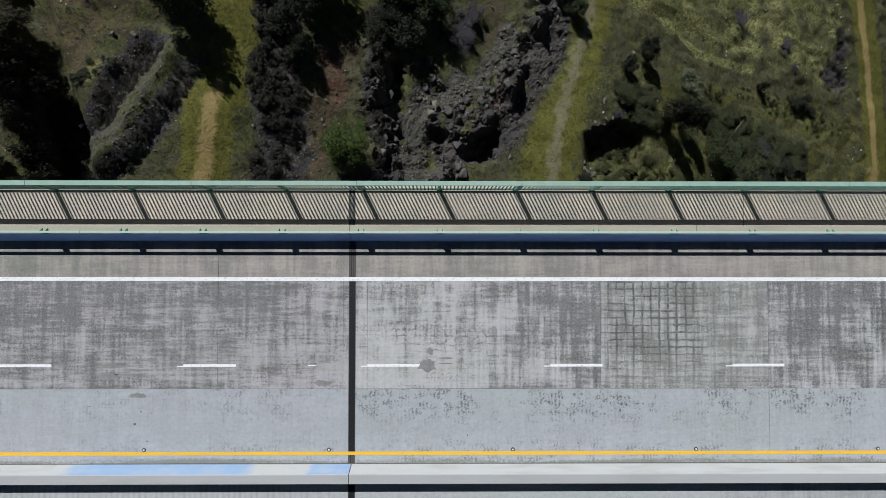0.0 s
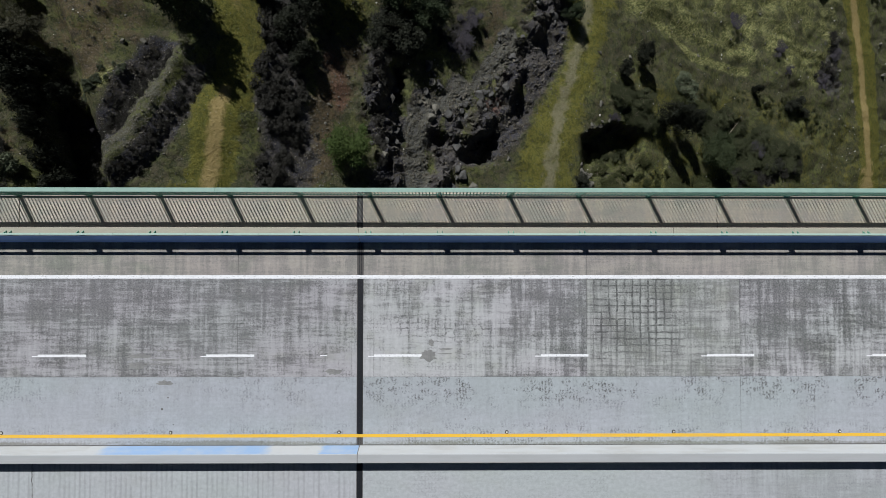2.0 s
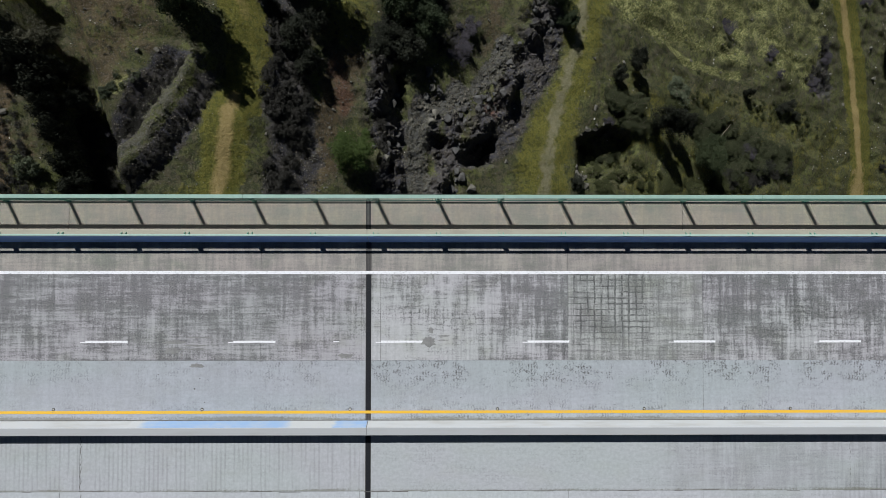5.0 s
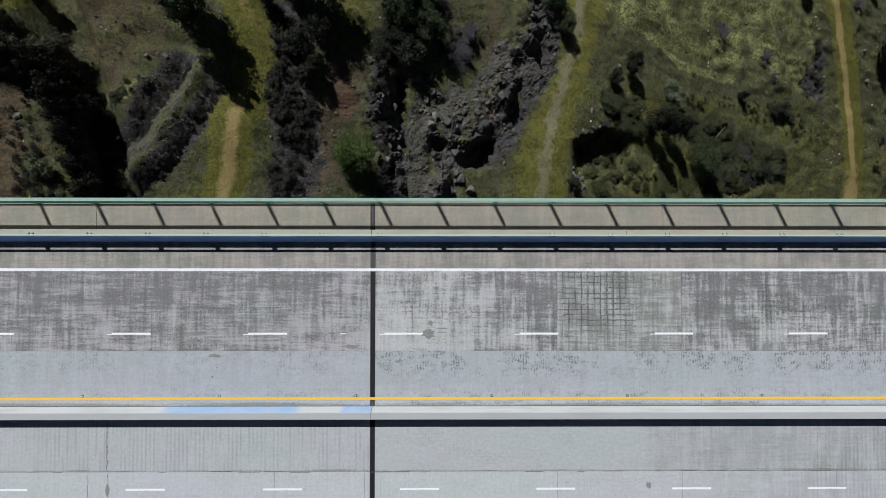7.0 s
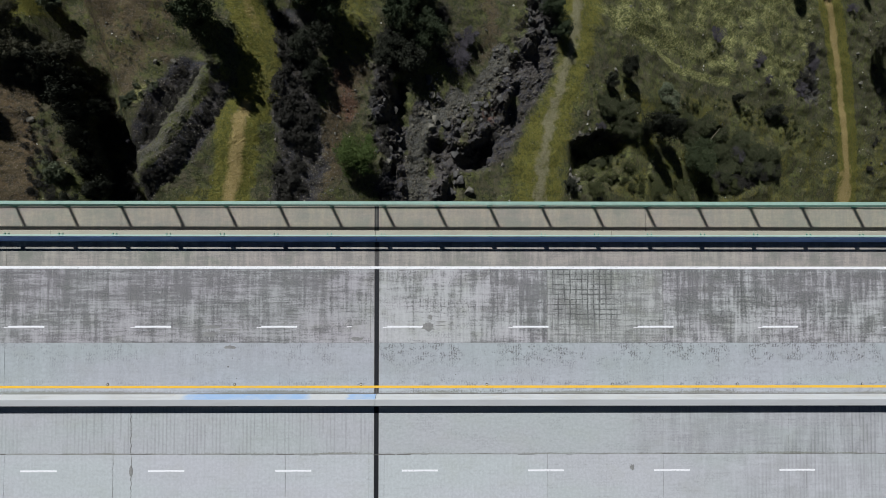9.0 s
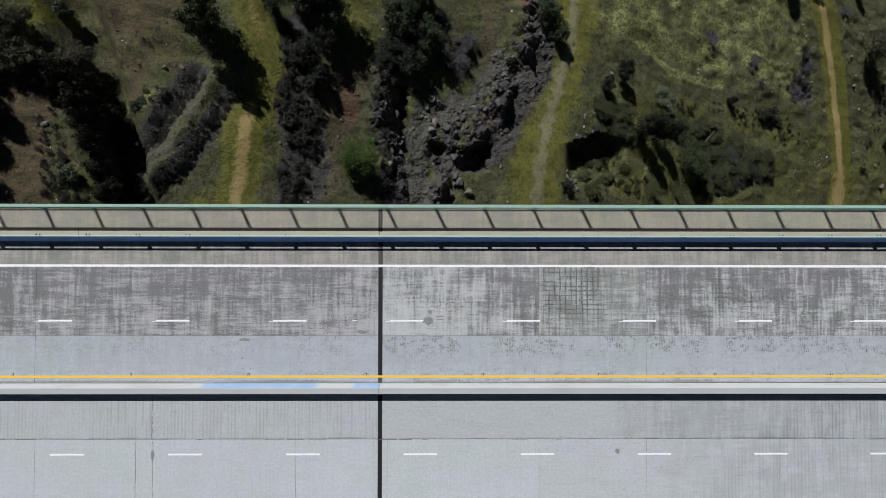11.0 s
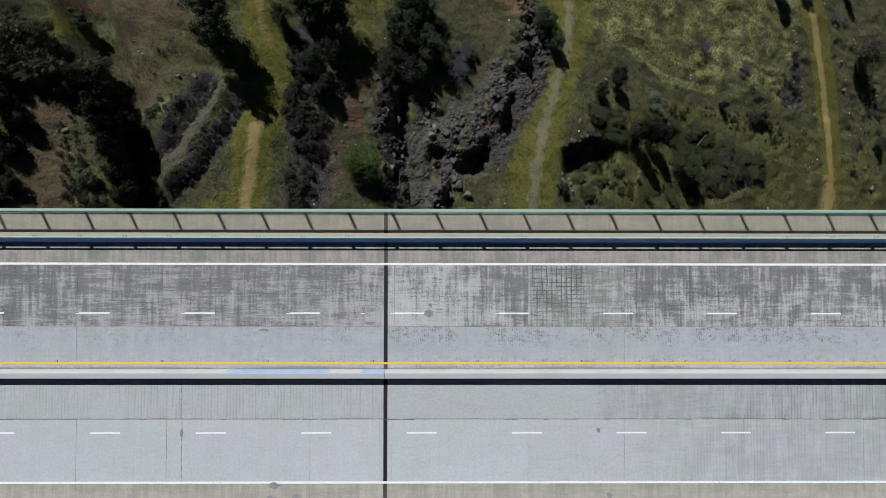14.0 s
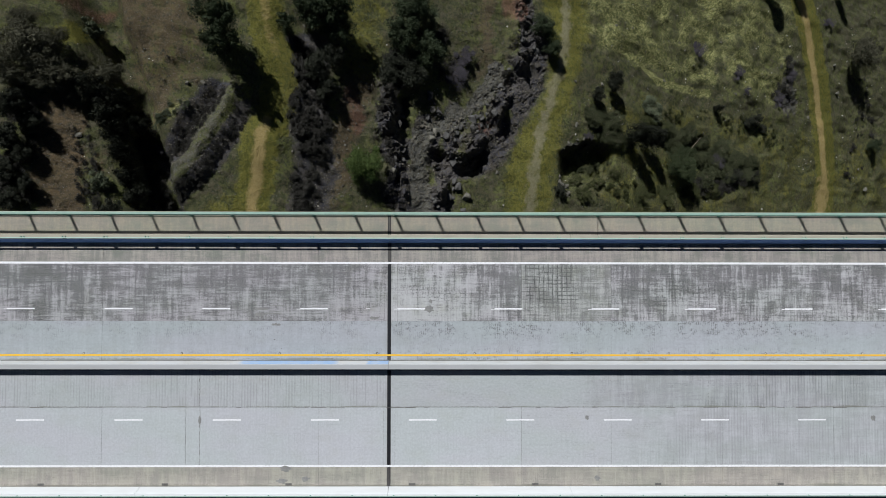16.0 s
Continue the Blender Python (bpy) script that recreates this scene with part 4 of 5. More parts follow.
AMONG = ((2.9, 24.7, 2.4), (2.4, 23.2, 2.6), (8.9, 12.8, 3.0), (-3.4, 19.2, 2.0), (-4.1, 16.6, 2.2), (2.5, 28.9, 1.9), (15.1, 18.3, 1.3), (30.9, 25.7, 1.2), (32.9, 26.4, 1.0), (34.6, 26.8, 1.1))
CLUSTERS = ((2.4, 29.0, 2.0), (7.4, 25.8, 2.6), (10.6, 27.6, 1.6), (-3.7, 19.5, 1.4), (6.5, 17.4, 2.6), (17.4, 36.0, 2.6), (13.0, 28.2, 2.0), (-5.6, 25.4, 1.8), (21.3, 45.0, 2.4), (4.0, 12.0, 2.4))
for x, y, s in LONE:
    boulder(x, y, s * 0.62, True, "single pale grey boulder lying in the grass", "pale boulders")
for x, y, s in AMONG:
    boulder(x, y, s * 0.72, True, "pale weathered boulder among dark ravine rocks", "pale ravine boulders")


def outcrop(x, y, length, angle):
    """A long pale outcrop: angular blocks grown into one another."""
    bm = bmesh.new()
    for k in range(11):
        t = (k / 10 - 0.5) * length
        half = rng.uniform(0.5, 0.95) * (1.1 - abs(t) / length)
        cx, cy = t * math.cos(angle) + rng.normal() * 0.3, t * math.sin(angle) + rng.normal() * 0.3
        ring = []
        for v in rng.normal(size=(11, 3)):
            v = v / np.linalg.norm(v)
            ring.append(bm.verts.new((cx + v[0] * half * 1.2, cy + v[1] * half * 1.2, 0.35 + v[2] * half * 1.3)))
        bmesh.ops.convex_hull(bm, input=ring)
    bmesh.ops.delete(bm, geom=[v for v in bm.verts if not v.link_faces], context="VERTS")
    ob = new("rock_outcrop", mesh_of("rock_outcrop", bm, PALE_ROCK))
    ob.location = (x, y, float(ground_height(x, y)))
    return tagged(ob, "jagged pale rock outcrop rising from the grass slope", "rock outcrop")


outcrop(29.3, 16.8, 5.6, -1.0)
for cx, cy, wide in CLUSTERS:
    for k in range(15):
        x, y = cx + rng.normal() * wide * 0.7, cy + rng.normal() * wide * 0.7
        if y > 5:
            boulder(x, y, float(np.clip(rng.lognormal(-0.15, 0.45), 0.45, 2.1)))


def scattered(name, xs, ys, sizes, material, label, category):
    """Many small stones joined in one mesh."""
    shapes = []
    for k in range(6):
        bm = bmesh.new()
        for v in rng.normal(size=(9, 3)):
            v = v / np.linalg.norm(v) * rng.uniform(0.38, 0.6)
            bm.verts.new((v[0], v[1], v[2] * 0.7))
        bmesh.ops.convex_hull(bm, input=bm.verts[:])
        bmesh.ops.delete(bm, geom=[v for v in bm.verts if not v.link_faces], context="VERTS")
        bm.verts.index_update()
        shapes.append((np.array([v.co[:] for v in bm.verts]), [[v.index for v in f.verts] for f in bm.faces]))
        bm.free()
    zs = ground_height(xs, ys)
    verts, faces, base = [], [], 0
    for x, y, z, s in zip(xs, ys, zs, sizes):
        co, fs = shapes[int(rng.integers(6))]
        a = rng.uniform(0, 6.28)
        c, n = math.cos(a), math.sin(a)
        verts.append(np.stack([(co[:, 0] * c - co[:, 1] * n) * s + x, (co[:, 0] * n + co[:, 1] * c) * s + y, co[:, 2] * s + z + 0.15 * s], -1))
        faces.extend([[i + base for i in f] for f in fs])
        base += len(co)
    me = bpy.data.meshes.new(name)
    me.from_pydata(np.concatenate(verts).tolist(), [], faces)
    me.materials.append(material)
    return tagged(new(name, me), label, category, kind="stuff")


def by_mask(key, count, x0, x1, y0, y1, least=0.4):
    px, py = rng.uniform(x0, x1, count * 12), rng.uniform(y0, y1, count * 12)
    ok = masks(px, py)[key] > least
    return px[ok][:count], py[ok][:count]


def stone_material():
    g = Nodes("loose_stone", 0.9)
    c = g.mix(g.island(), (0.060, 0.052, 0.036), (0.185, 0.170, 0.138))
    return g.done(c)


STONE = stone_material()
px, py = by_mask("scree", 10000, -40, 30, 5, 62, 0.4)
keep = masks(px, py)["lush"] < 0.3
px, py = px[keep], py[keep]
scattered("scree", px, py, np.clip(rng.lognormal(-1.95, 0.5, len(px)), 0.08, np.where(px < -24, 0.3, 0.6)), STONE, "loose grey scree stones on the ravine slopes", "stones")
px, py = by_mask("shale", 420, -37, -27, 12, 29, 0.25)
scattered("shale_stones", px, py, np.clip(rng.lognormal(-1.9, 0.45, len(px)), 0.08, 0.4), STONE, "pale shale stones on the spur", "stones")
px, py = by_mask("shale", 650, -4, 23, 5, 46, 0.3)
scattered("shale_stones", px, py, np.clip(rng.lognormal(-1.5, 0.5, len(px)), 0.12, 0.7), STONE, "pale shale stones in the ravine bed", "stones")
px, py = by_mask("soil", 500, -17, -5, 5, 46, 0.3)
scattered("soil_stones", px, py, np.clip(rng.lognormal(-1.75, 0.45, len(px)), 0.1, 0.5), PALE_ROCK, "pale stones strewn on the bare soil strip", "stones")
px, py = rng.uniform(-60, 150, 4200), rng.uniform(5, 85, 4200)
clear = np.maximum(np.maximum(masks(px, py)["tan"], masks(px, py)["gravel"]), masks(px, py)["lush"] * 0.4) < 0.25
px, py = px[clear], py[clear]
scattered("stones", px, py, np.clip(rng.lognormal(-1.7, 0.5, len(px)), 0.1, 0.8), PALE_ROCK, "pale stones strewn over the grass slope", "stones")
px, py = rng.normal(0, 1, 900) * 2.0, rng.uniform(18, 44, 900)
px = px + np.interp(py, [18.0, 23.6, 28.6, 33.4, 39.0, 44.0], [13.0, 16.0, 18.8, 21.2, 23.6, 24.6])
white_stone = Nodes("white_stone", 0.85)
WHITE_STONE = white_stone.done(white_stone.mix(white_stone.island(), (0.22, 0.21, 0.17), (0.46, 0.44, 0.38)))
gx, gy = rng.uniform(-58, 145, 1700), rng.uniform(6, 80, 1700)
gm = masks(gx, gy)
open_ground = (gm["tan"] < 0.3) & (gm["lush"] < 0.6) & (layered(gx, gy, 7.0, 2, 201) > -0.1)
gx, gy = gx[open_ground], gy[open_ground]
scattered("pebbles", gx, gy, np.clip(rng.lognormal(-1.75, 0.45, len(gx)), 0.1, 0.45) * np.interp(gx, [-50, 120], [0.8, 1.5]), WHITE_STONE, "bright white stones lying scattered over the slope", "stones")
scattered("gravel", px, py, np.clip(rng.lognormal(-1.9, 0.4, 900), 0.08, 0.4), STONE, "fine grey gravel strewn below the east crag", "stones")


# ---- trees and shrubs ----
def leaf_material(name, low, high):
    g = Nodes(name, 0.75)
    g.bsdf.inputs["Specular IOR Level"].default_value = 0.15
    c = g.mix(g.step(g.island(), 0.0, 1.0, 0.25, 0.75), low, high)
    c = g.mix(g.step(g.noise(g.place, 0.9, 3, 0.6), 0.4, 0.65, 0.0, 0.6), c, low)
    return g.done(c)


def bark_material():
    g = Nodes("bark", 0.9)
    a = g.noise(g.scaled(6, 6, 1.2), 2.0, 5, 0.7)
    g.bump(a, 0.03)
    return g.done(g.mix(a, (0.09, 0.07, 0.05), (0.20, 0.17, 0.13)))


BARK = bark_material()
DEAD_WOOD = rock_material("bleached_wood", (0.27, 0.24, 0.17), (0.16, 0.14, 0.10))
OAK_DARK = leaf_material("dark_oak_leaves", (0.024, 0.034, 0.018), (0.080, 0.100, 0.052))
# Darker leaves: some bushes' own colour, elsewhere shade put into the colour.
DARK_SHADED_OAK = leaf_material("dark_shaded_oak_leaves", (0.015, 0.017, 0.012), (0.052, 0.056, 0.038))
OAK_GREEN = leaf_material("bright_green_leaves", (0.034, 0.056, 0.014), (0.092, 0.126, 0.034))
SAGE = leaf_material("grey_green_leaves", (0.060, 0.074, 0.042), (0.155, 0.172, 0.108))
SCRUB = leaf_material("olive_scrub_leaves", (0.036, 0.042, 0.020), (0.105, 0.114, 0.058))
HERB = leaf_material("olive_herb_leaves", (0.034, 0.040, 0.016), (0.088, 0.094, 0.036))
MAT = leaf_material("dark_chaparral_leaves", (0.024, 0.023, 0.018), (0.082, 0.078, 0.068))
TWIG = leaf_material("purple_grey_twigs", (0.040, 0.036, 0.040), (0.100, 0.092, 0.102))
DOME = leaf_material("deep_green_leaves", (0.028, 0.038, 0.017), (0.080, 0.098, 0.046))
BROWN = leaf_material("brown_grey_leaves", (0.048, 0.047, 0.030), (0.120, 0.116, 0.076))


def crown_mesh(name, material, lumps, leaves, leaf, squat=0.75, thin=1.0):
    """A crown one metre in radius: many small leaf sprays on uneven lumps."""
    centres = rng.normal(size=(lumps, 3))
    centres /= np.linalg.norm(centres, axis=1)[:, None]
    centres *= rng.uniform(0.25, 0.86, lumps)[:, None]
    centres[:, 2] = centres[:, 2] * squat + 0.05
    radii = rng.uniform(0.12, 0.40, lumps)
    which = rng.integers(lumps, size=leaves)
    d = rng.normal(size=(leaves, 3))
    d /= np.linalg.norm(d, axis=1)[:, None]
    spots = centres[which] + d * (radii[which] * rng.uniform(0.3, 1.15, leaves) ** 0.6)[:, None] * np.array((1, 1, squat))
    u = rng.normal(size=(leaves, 3))
    u /= np.linalg.norm(u, axis=1)[:, None]
    w = np.cross(u, d)
    w /= np.linalg.norm(w, axis=1)[:, None] + 1e-9
    size = leaf * rng.uniform(0.6, 1.4, leaves)[:, None]
    a, b = u * size, w * size * 0.55 * thin
    quad = np.stack([spots - a, spots + b, spots + a, spots - b], 1)
    me = bpy.data.meshes.new(name)
    me.from_pydata(quad.reshape(-1, 3).tolist(), [], np.arange(leaves * 4).reshape(-1, 4).tolist())
    me.materials.append(material)
    return me


def limb(bm, a, b, r0, r1, sides=7):
    a, b = Vector(a), Vector(b)
    m = Matrix.Translation((a + b) / 2) @ (b - a).to_track_quat("Z", "Y").to_matrix().to_4x4()
    bmesh.ops.create_cone(bm, cap_ends=True, segments=sides, radius1=r0, radius2=r1, depth=(b - a).length, matrix=m)


def trunk_mesh(name):
    """A tapered trunk one metre high that parts into limbs."""
    bm = bmesh.new()
    limb(bm, (0, 0, -0.08), (0.01, 0.01, 0.42), 0.035, 0.022)
    for k in range(5):
        t = k * 1.26 + rng.uniform(-0.3, 0.3)
        knee = (0.14 * math.cos(t), 0.14 * math.sin(t), 0.6)
        limb(bm, (0.01, 0.01, 0.38), knee, 0.018, 0.011)
        limb(bm, knee, (0.3 * math.cos(t + 0.3), 0.3 * math.sin(t + 0.3), 0.8), 0.011, 0.004)
    return mesh_of(name, bm, BARK)


TRUNKS = [trunk_mesh("trunk") for k in range(3)]
CROWNS = {
    "oak": [crown_mesh("crown", OAK_DARK, 44, 10500, 0.038) for k in range(3)],
    "dark_shaded": [crown_mesh("crown", DARK_SHADED_OAK, 40, 8000, 0.042) for k in range(3)],
    "green": [crown_mesh("crown", OAK_GREEN, 26, 12000, 0.029) for k in range(2)],
    "sage": [crown_mesh("crown", SAGE, 20, 4200, 0.055) for k in range(2)],
    "scrub": [crown_mesh("crown", SCRUB, 60, 9500, 0.032, 0.55) for k in range(4)],
    "herb": [crown_mesh("crown", HERB, 40, 7000, 0.035, 0.5) for k in range(3)],
    "mat": [crown_mesh("crown", MAT, 26, 2000, 0.055, 0.6) for k in range(4)],
    "twig": [crown_mesh("crown", TWIG, 16, 4200, 0.10, 0.7, 0.16) for k in range(2)],
    "dome": [crown_mesh("crown", DOME, 90, 14000, 0.03, 0.8) for k in range(1)],
    "brown": [crown_mesh("crown", BROWN, 50, 10500, 0.034, 0.8) for k in range(2)],
}


def tree(x, y, height, radius, sort, label, category="tree", group=""):
    """A tree or shrub whose trunk stands on the ground; radius is that of its crown."""
    z = float(ground_height(x, y))
    top = empty("tree" if category == "tree" else "shrub", label, category, group, at=(x, y, z - 0.1))
    stem = part("trunk", TRUNKS[int(rng.integers(3))], None, top)
    spread_out = min(height * 1.1, radius * 1.7)
    stem.scale = (spread_out, spread_out, height * 0.84)
    stem.rotation_euler = (0, 0, rng.uniform(0, 6.28))
    leafy = part("crown", CROWNS[sort][int(rng.integers(len(CROWNS[sort])))], None, top)
    half = height * 0.44
    leafy.location = (0, 0, height - half * 0.98 if category == "tree" else half * 0.8)
    leafy.scale = (radius * rng.uniform(1.0, 1.2), radius * rng.uniform(1.0, 1.2), half * 1.3)
    leafy.rotation_euler = (0, 0, rng.uniform(0, 6.28))
    return top


OAK_LABEL = "large dark oak tree casting a long shadow down the slope"
for x, y, h, r in ((-29.0, 35.8, 10.5, 2.9), (-27.8, 32.2, 11.0, 3.1), (-14.5, 41.5, 10, 4.0), (-12.6, 39.4, 8, 2.9), (-20.8, 38.5, 5, 1.6), (-17.4, 41.8, 8, 2.8)):
    tree(x, y, h, r, "oak", OAK_LABEL, "tree", "dark oaks")
for x, y, h, r in ((-53.2, 30.0, 8, 3.0), (-51.2, 29.2, 8, 2.9), (-49.2, 26.7, 8, 2.8), (-46.9, 26.9, 7, 2.5), (-48.3, 25.0, 4, 2.0), (-54.1, 34.0, 5, 1.8), (-45.9, 29.0, 6, 2.1), (-54.9, 26.7, 7, 2.6), (-52.0, 26.0, 5, 2.0), (-50.1, 31.1, 6, 2.0)):
    tree(x, y, h * 0.72, r, "brown", "dusty olive-brown oak at the head of the gully", "tree", "dusty oaks")
# Added where the gully ground lies in shade; the dark leaf colour carries it.
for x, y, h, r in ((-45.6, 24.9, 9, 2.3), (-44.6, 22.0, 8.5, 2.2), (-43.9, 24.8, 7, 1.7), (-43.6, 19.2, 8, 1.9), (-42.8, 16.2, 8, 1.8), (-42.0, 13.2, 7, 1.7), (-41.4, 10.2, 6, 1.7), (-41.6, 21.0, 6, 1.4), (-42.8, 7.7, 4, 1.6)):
    tree(x, y, h, r, "dark_shaded", "dense oak added along the dark gully, its shade put into the leaf colour", "tree", "gully oaks")
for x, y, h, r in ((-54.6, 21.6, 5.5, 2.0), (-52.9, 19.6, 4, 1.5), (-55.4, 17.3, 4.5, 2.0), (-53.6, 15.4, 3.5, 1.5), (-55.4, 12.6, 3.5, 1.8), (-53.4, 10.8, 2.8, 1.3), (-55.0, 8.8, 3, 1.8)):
    tree(x, y, h, r, "dark_shaded", "blackish oak on the bank beside a bare soil strip", "tree", "bank oaks")
# The small last one is added for the shade below the pale outcrop.
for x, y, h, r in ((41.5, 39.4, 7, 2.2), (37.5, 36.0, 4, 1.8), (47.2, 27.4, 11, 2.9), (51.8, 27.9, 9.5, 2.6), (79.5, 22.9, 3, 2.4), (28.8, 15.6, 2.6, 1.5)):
    tree(x, y, h, r, "dark_shaded", "dense blackish oak on the grass slope", "tree", "slope oaks")
tree(-8.8, 16.8, 6.5, 3.9, "green", "rounded bright green tree on the rocky slope below the bridge")
# Added in the shadow of the trees above, which their dark leaves imitate.
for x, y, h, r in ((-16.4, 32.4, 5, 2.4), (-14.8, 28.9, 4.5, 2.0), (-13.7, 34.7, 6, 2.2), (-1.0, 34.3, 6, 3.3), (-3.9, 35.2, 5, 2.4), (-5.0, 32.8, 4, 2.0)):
    tree(x, y, h, r, "dark_shaded", "low oak added on the ravine bank, tree shadow put into its leaf colour", "tree", "bank oaks")
for x, y, h, r in ((-0.6, 45.6, 8, 3.8), (-2.8, 40.4, 8, 3.1), (1.6, 38.7, 7, 3.2), (24.7, 47.9, 6, 2.7), (26.6, 44.1, 5, 2.0), (0.4, 36.5, 5, 2.4)):
    tree(x, y, h, r, "oak", "dark rounded tree among rocks and grass", "tree", "ravine trees")
for x, y, h, r in ((36.3, 31.2, 3.5, 2.2), (41.4, 31.2, 4, 2.5), (42.3, 27.4, 4, 2.2), (39.3, 28.2, 3, 2.0), (46.0, 27.2, 4, 1.7), (60.1, 30.3, 4, 2.8), (65.3, 32.6, 4, 2.6), (70.7, 32.2, 4, 2.7), (76.1, 30.1, 3.5, 3.0), (80.4, 27.8, 3, 2.7), (77.8, 23.6, 3, 2.5), (71.1, 22.5, 3, 2.9), (84.0, 24.9, 2.5, 2.6)):
    tree(x, y, h, r, "scrub", "dense olive green scrub bush in the slope thicket", "shrub", "scrub bushes")
for x, y, h, r in ((50.4, 32.4, 3, 2.3), (55.4, 32.2, 2.5, 2.4), (32.3, 17.4, 2.5, 2.0), (37.9, 17.6, 3, 1.8), (34.2, 14.8, 2.5, 2.0), (41.8, 20.0, 3, 1.7), (48.6, 15.8, 2.5, 2.5), (57.0, 16.2, 2.5, 2.3), (66.0, 18.8, 2.5, 2.4), (73.4, 19.5, 2.5, 2.3)):
    tree(x, y, h, r, "herb", "low olive green bush at the foot of the oaks", "shrub", "low bushes")
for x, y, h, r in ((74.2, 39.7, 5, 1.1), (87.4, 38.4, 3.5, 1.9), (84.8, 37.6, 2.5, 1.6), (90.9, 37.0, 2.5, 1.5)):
    tree(x, y, h, r, "dark_shaded", "small blackish bush standing alone on the grass slope", "shrub", "lone bushes")
for x, y, h, r in ((-48.1, 35.2, 5, 1.6), (-45.3, 12.0, 4, 1.6), (2.1, 44.2, 5, 2.2), (51.8, 35.8, 4.5, 2.9)):
    tree(x, y, h, r, "sage", "pale grey-green rounded shrub on the slope", "shrub", "sage shrubs")
for x, y, h, r in ((6.7, 36.5, 3.5, 3.0), (8.3, 40.3, 3, 2.4), (35.5, 27.2, 2.5, 1.1), (74.4, 26.4, 3.5, 2.6), (67.5, 53.7, 2.2, 2.3), (80.7, 49.4, 1.8, 1.7), (83.9, 45.4, 1.6, 1.3), (96.3, 45.3, 1.8, 2.1), (100.5, 52.8, 1.8, 2.1), (-40.3, 17.7, 2.5, 1.3), (116.7, 70.2, 2, 1.9)):
    tree(x, y, h * 0.75, r * 1.1, "twig", "bare purple-grey shrub of fine twigs", "shrub", "bare shrubs")
tree(129.5, 63.0, 9.0, 5.0, "brown", "broad brown-grey tree beyond the lower trail", "tree", "trailside trees")
tree(61.5, 24.0, 6.5, 4.5, "dome", "dome shaped deep green tree crowded by olive scrub", "tree", "slope oaks")
for x, y, h, r in ((92.0, 72.5, 9.0, 2.6), (88.0, 77.0, 8.0, 2.2), (101.5, 78.0, 9.5, 2.4), (121.5, 81.0, 9.0, 2.4), (141.0, 38.0, 5.0, 2.2)):
    tree(x, y, h, r, "oak", "slender dark tree beside the lower trail", "tree", "trailside trees")


def dead_trunk(a, b):
    """A bleached bare trunk leaning through the scrub, with a few broken limbs."""
    base = Vector((*a, float(ground_height(*a)) + 2.6))
    tip = Vector((*b, float(ground_height(*b)) + 4.6))
    ob = empty("dead_trunk", "bleached dead trunk leaning through the olive scrub", "dead tree", at=base)
    bm = bmesh.new()
    last = Vector((0, 0, -2.5))
    for k in range(1, 9):
        spot = (tip - base) * (k / 8) + Vector((rng.normal() * 0.12, rng.normal() * 0.12, 0))
        limb(bm, last, spot, 0.17 - 0.015 * (k - 1), 0.17 - 0.015 * k)
        last = spot
    part("bole", bm, DEAD_WOOD, ob)
    for f in (0.5, 0.7, 0.85):
        bm = bmesh.new()
        root = (tip - base) * f
        limb(bm, root, root + Vector((rng.normal() * 0.9, rng.normal() * 0.9, 0.5)), 0.06, 0.02)
        part("broken_limb", bm, DEAD_WOOD, ob)


dead_trunk((60.2, 23.4), (68.6, 31.6))


def thicket(name, line, half, count, low, high, sort, label):
    """Low shrubs that grow into one another along a line in plan, joined in one mesh."""
    verts, spots = [], []
    for k in range(count):
        i = int(rng.integers(len(line) - 1))
        f = rng.uniform()
        x = float(line[i][0] + f * (line[i + 1][0] - line[i][0]) + rng.uniform(-half, half))
        y = float(line[i][1] + f * (line[i + 1][1] - line[i][1]) + rng.uniform(-half, half) * 0.6)
        r = float(rng.uniform(low, high))
        crown = CROWNS[sort][int(rng.integers(len(CROWNS[sort])))]
        co = np.empty(len(crown.vertices) * 3)
        crown.vertices.foreach_get("co", co)
        co = co.reshape(-1, 4, 3)
        co = co[rng.permutation(len(co))[: int(len(co) * min(1.0, 0.35 + 0.4 * r))]]
        a = rng.uniform(0, 6.28)
        c, n = math.cos(a), math.sin(a)
        tall = rng.uniform(0.75, 1.2)
        out = np.stack([(co[..., 0] * c - co[..., 1] * n) * r, (co[..., 0] * n + co[..., 1] * c) * r * rng.uniform(0.8, 1.2), co[..., 2] * r * tall], -1)
        verts.append(out)
        spots.append((x, y, 0.30 * r * tall))
    spots = np.array(spots)
    spots[:, 2] += ground_height(spots[:, 0], spots[:, 1])
    quad = np.concatenate([v + s for v, s in zip(verts, spots)])
    me = bpy.data.meshes.new(name)
    me.from_pydata(quad.reshape(-1, 3).tolist(), [], np.arange(len(quad) * 4).reshape(-1, 4).tolist())
    me.materials.append(CROWNS[sort][0].materials[0])
    return tagged(new(name, me), label, "scrub", kind="stuff")


SPUR_LABEL = "low dark chaparral on a stony spur"
GULLY_LABEL = "dark grey chaparral beside the gully"
CRAG_LABEL = "dark brush clinging to the ravine crags"
SCRUB_LABEL = "dense thicket of olive scrub bushes"
thicket("chaparral_band", [(-17.8, 36), (-18.2, 29), (-18.6, 23.1), (-18.2, 16.8), (-18.6, 9.1), (-18.4, 5)], 1.9, 130, 0.5, 1.6, "mat", "low dark chaparral covering a stony bank")
thicket("chaparral_band", [(-15.8, 28), (-16.2, 22.7), (-17.1, 16.1)], 1.2, 34, 0.4, 1.2, "mat", "low dark chaparral covering a stony bank")
thicket("spur_chaparral", SPUR_WEST, 1.2, 420, 0.18, 0.42, "mat", SPUR_LABEL)
thicket("spur_chaparral", SPUR_EAST, 1.0, 330, 0.18, 0.45, "mat", SPUR_LABEL)
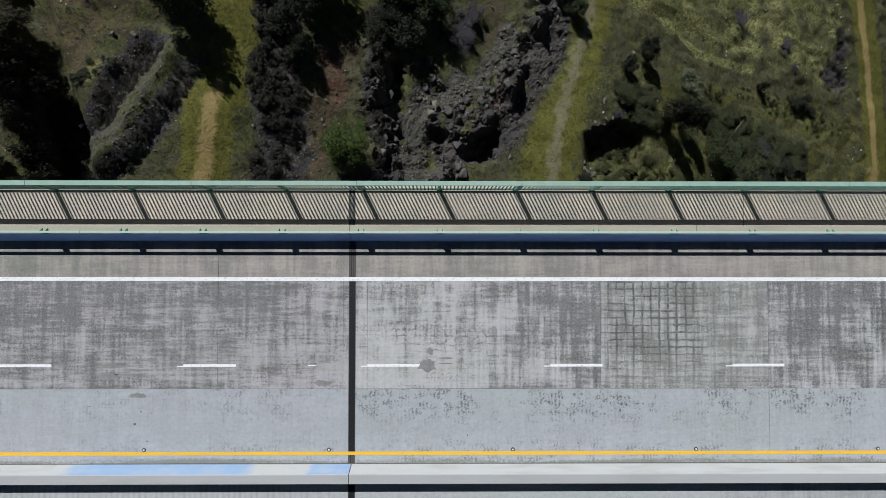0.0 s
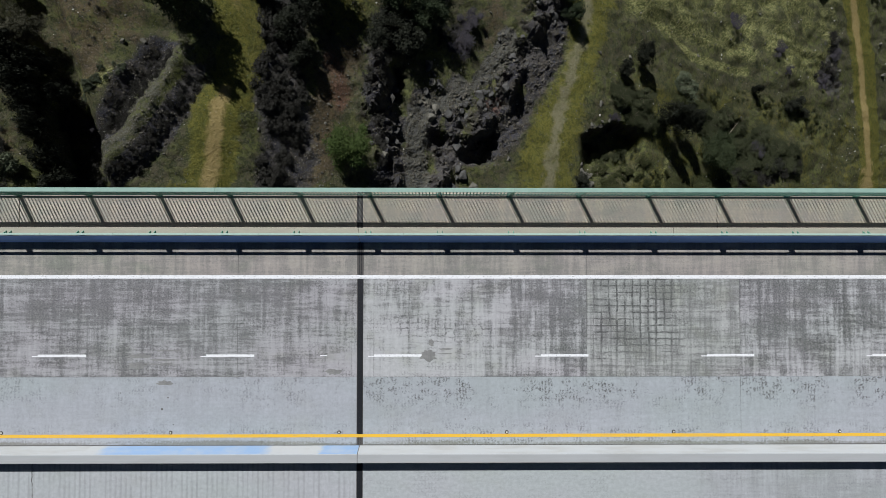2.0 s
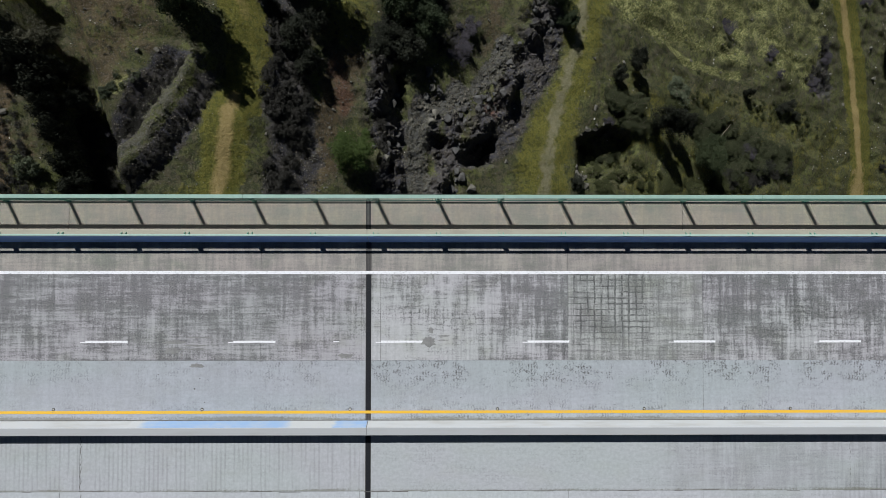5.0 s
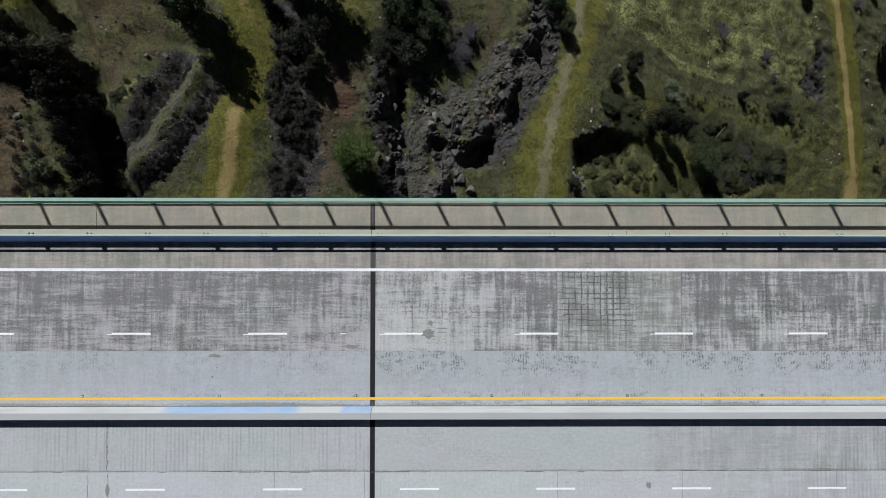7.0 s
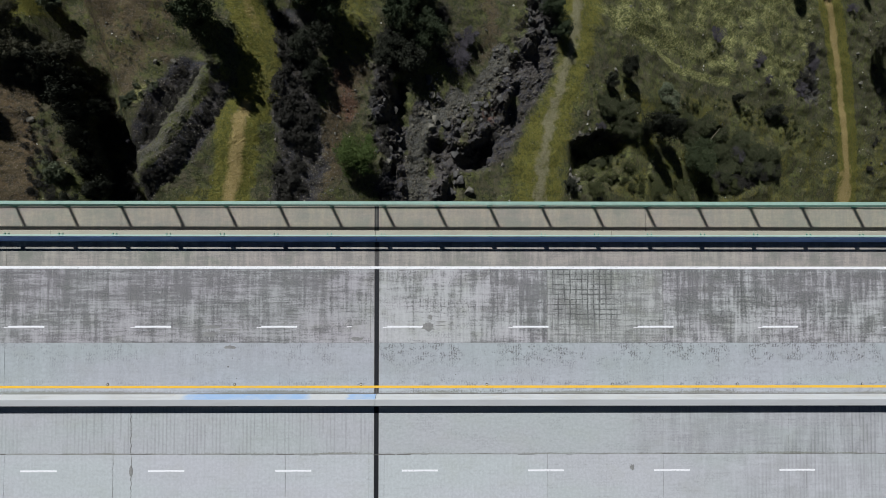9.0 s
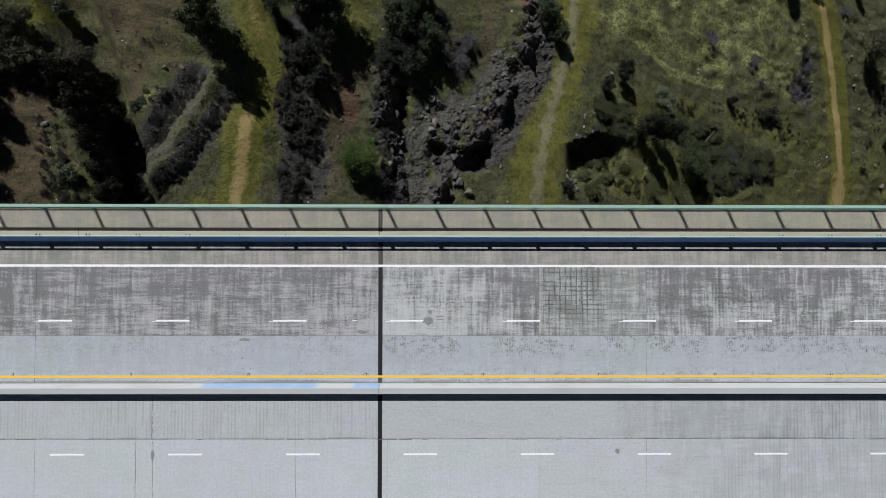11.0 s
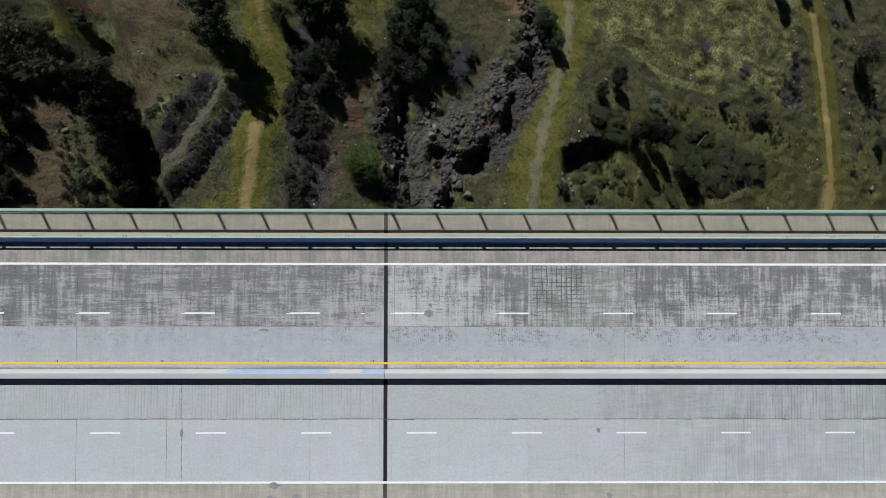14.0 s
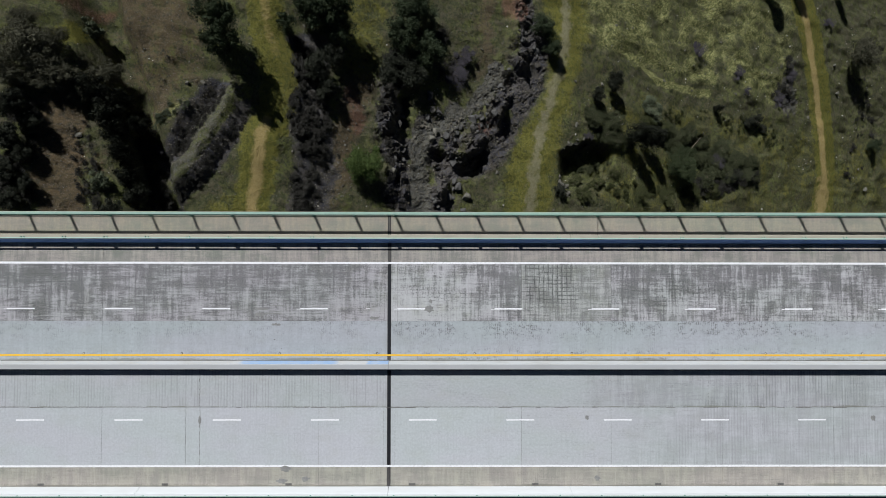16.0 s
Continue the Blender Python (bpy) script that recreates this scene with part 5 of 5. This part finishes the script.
thicket("straw_brush", [(-41.5, 21.3), (-37.9, 22.4), (-34.8, 24.7)], 0.9, 44, 0.2, 0.5, "sage", "pale straw coloured brush at the meadow edge")
thicket("gully_chaparral", [(-41.5, 12), (-39, 8), (-38, 6)], 1.8, 30, 0.6, 1.4, "mat", GULLY_LABEL)
thicket("gully_chaparral", [(-43, 24), (-41.5, 18), (-40.5, 12), (-40, 8)], 1.4, 34, 0.7, 1.6, "mat", GULLY_LABEL)
thicket("gully_chaparral", [(-55, 24), (-55, 16), (-54.6, 7)], 1.8, 60, 0.5, 1.3, "mat", GULLY_LABEL)
thicket("gully_chaparral", [(-48.3, 21), (-47.4, 13), (-46.6, 8)], 1.4, 70, 0.25, 0.75, "mat", GULLY_LABEL)
thicket("ravine_brush", [(-3.5, 42), (-4.5, 34), (-5.6, 27)], 2.0, 40, 0.5, 1.4, "mat", CRAG_LABEL)
thicket("ravine_brush", [(2.0, 46), (3.0, 38), (6.5, 36)], 2.4, 30, 0.5, 1.4, "mat", CRAG_LABEL)
thicket("ravine_brush", [(20.0, 52), (19.0, 42), (15.5, 34), (12.5, 29), (10, 24)], 1.4, 60, 0.25, 0.8, "mat", CRAG_LABEL)
thicket("ravine_brush", [(-5.4, 22), (-4.6, 10)], 1.0, 16, 0.4, 1.0, "mat", CRAG_LABEL)
thicket("slope_brush", [(-10, 40), (-12.4, 30), (-15, 20), (-16, 10)], 2.0, 40, 0.2, 0.6, "mat", "scattered low brush on the bare slope")
thicket("scrub_thicket", [(57, 29), (64, 31), (70, 28), (78, 26), (87, 26)], 4.0, 190, 0.5, 2.0, "scrub", SCRUB_LABEL)
thicket("scrub_thicket", [(36, 33), (42, 31), (41, 27)], 2.4, 44, 0.4, 1.3, "scrub", SCRUB_LABEL)
thicket("brush_tangle", [(68, 20), (76, 20.5), (82, 22), (88, 25)], 2.6, 90, 0.5, 1.6, "mat", "dark tangled brush below the slope thicket")
thicket("herb_patch", [(32, 16.5), (46, 17), (60, 17), (74, 18)], 2.4, 60, 0.3, 1.1, "herb", "low olive herbs and bushes under the oaks")
thicket("ledge_brush", [(30.5, 22.5), (35, 21.5), (41, 22)], 1.6, 26, 0.3, 1.0, "scrub", "dark brush growing in the shade of a rock ledge")
thicket("herb_patch", [(48, 33), (56, 33), (62, 37)], 2.2, 40, 0.3, 1.0, "herb", "low olive herbs and bushes under the oaks")
thicket("slope_fern", [(70, 37), (80, 37), (90, 38), (96, 32)], 4.0, 90, 0.25, 0.7, "herb", "short olive bushes spread over the grass slope")
thicket("far_scrub", [(132, 60), (138, 45), (134, 28)], 5.0, 26, 0.5, 1.5, "mat", "dark scrub beyond the lower trail")
thicket("far_scrub", [(97, 46), (101, 56)], 3.2, 22, 0.4, 1.2, "mat", "dark scrub beside the lower trail")
thicket("meadow_scrub", [(-44, 33), (-38, 28), (-33, 36)], 4.0, 34, 0.12, 0.3, "mat", "tiny dark bushes dotted over the meadow")
thicket("slope_scrub", [(36, 44), (60, 46), (95, 44), (108, 30)], 10.0, 20, 0.2, 0.6, "scrub", "small olive bushes dotted over the grass slope")


# ---- grass tufts ----
def tufts(name, xs, ys, low, high, material, label):
    """Loose tufts of grass, a few crossed blades each, joined in one mesh."""
    n = len(xs)
    zs = ground_height(xs, ys)
    quads = []
    for k in range(4):
        a = rng.uniform(0, 6.28, n)
        h = rng.uniform(low, high, n)
        lean = rng.uniform(-0.6, 0.6, (n, 2)) * h[:, None]
        w = 0.5 * h * rng.uniform(0.5, 1.0, n)
        dx, dy = np.cos(a) * w, np.sin(a) * w
        base = np.stack([xs, ys, zs - 0.02], -1)
        left = base + np.stack([-dx, -dy, 0 * dx], -1)
        right = base + np.stack([dx, dy, 0 * dx], -1)
        up = np.stack([lean[:, 0], lean[:, 1], h], -1)
        quads.append(np.stack([left, right, right * 0.35 + left * 0.65 + up, left * 0.85 + right * 0.15 + up * 0.9], 1))
    quad = np.concatenate(quads)
    me = bpy.data.meshes.new(name)
    me.from_pydata(quad.reshape(-1, 3).tolist(), [], np.arange(len(quad) * 4).reshape(-1, 4).tolist())
    me.materials.append(material)
    return tagged(new(name, me), label, "grass", kind="stuff")


STRAW = leaf_material("straw_grass", (0.17, 0.155, 0.045), (0.44, 0.39, 0.15))
OLIVE_GRASS = leaf_material("olive_grass", (0.06, 0.06, 0.018), (0.22, 0.205, 0.07))
px, py = by_mask("dry", 8000, 28, 112, 28, 84, 0.45)
tufts("dry_grass", px, py, 0.05, 0.15, STRAW, "pale dry grass tufts on the slope")
px, py = rng.uniform(-60, 46, 9000), rng.uniform(5, 62, 9000)
m = masks(px, py)
ok = (m["scree"] < 0.5) & (m["tan"] < 0.3) & (m["gravel"] < 0.35)
tufts("grass", px[ok], py[ok], 0.04, 0.13, OLIVE_GRASS, "short olive grass tufts on the slope")
px, py = rng.uniform(28, 150, 9000), rng.uniform(8, 90, 9000)
m = masks(px, py)
ok = (m["tan"] < 0.25) & (m["gravel"] < 0.3)
tufts("grass", px[ok], py[ok], 0.06, 0.18, OLIVE_GRASS, "short olive grass tufts on the slope")
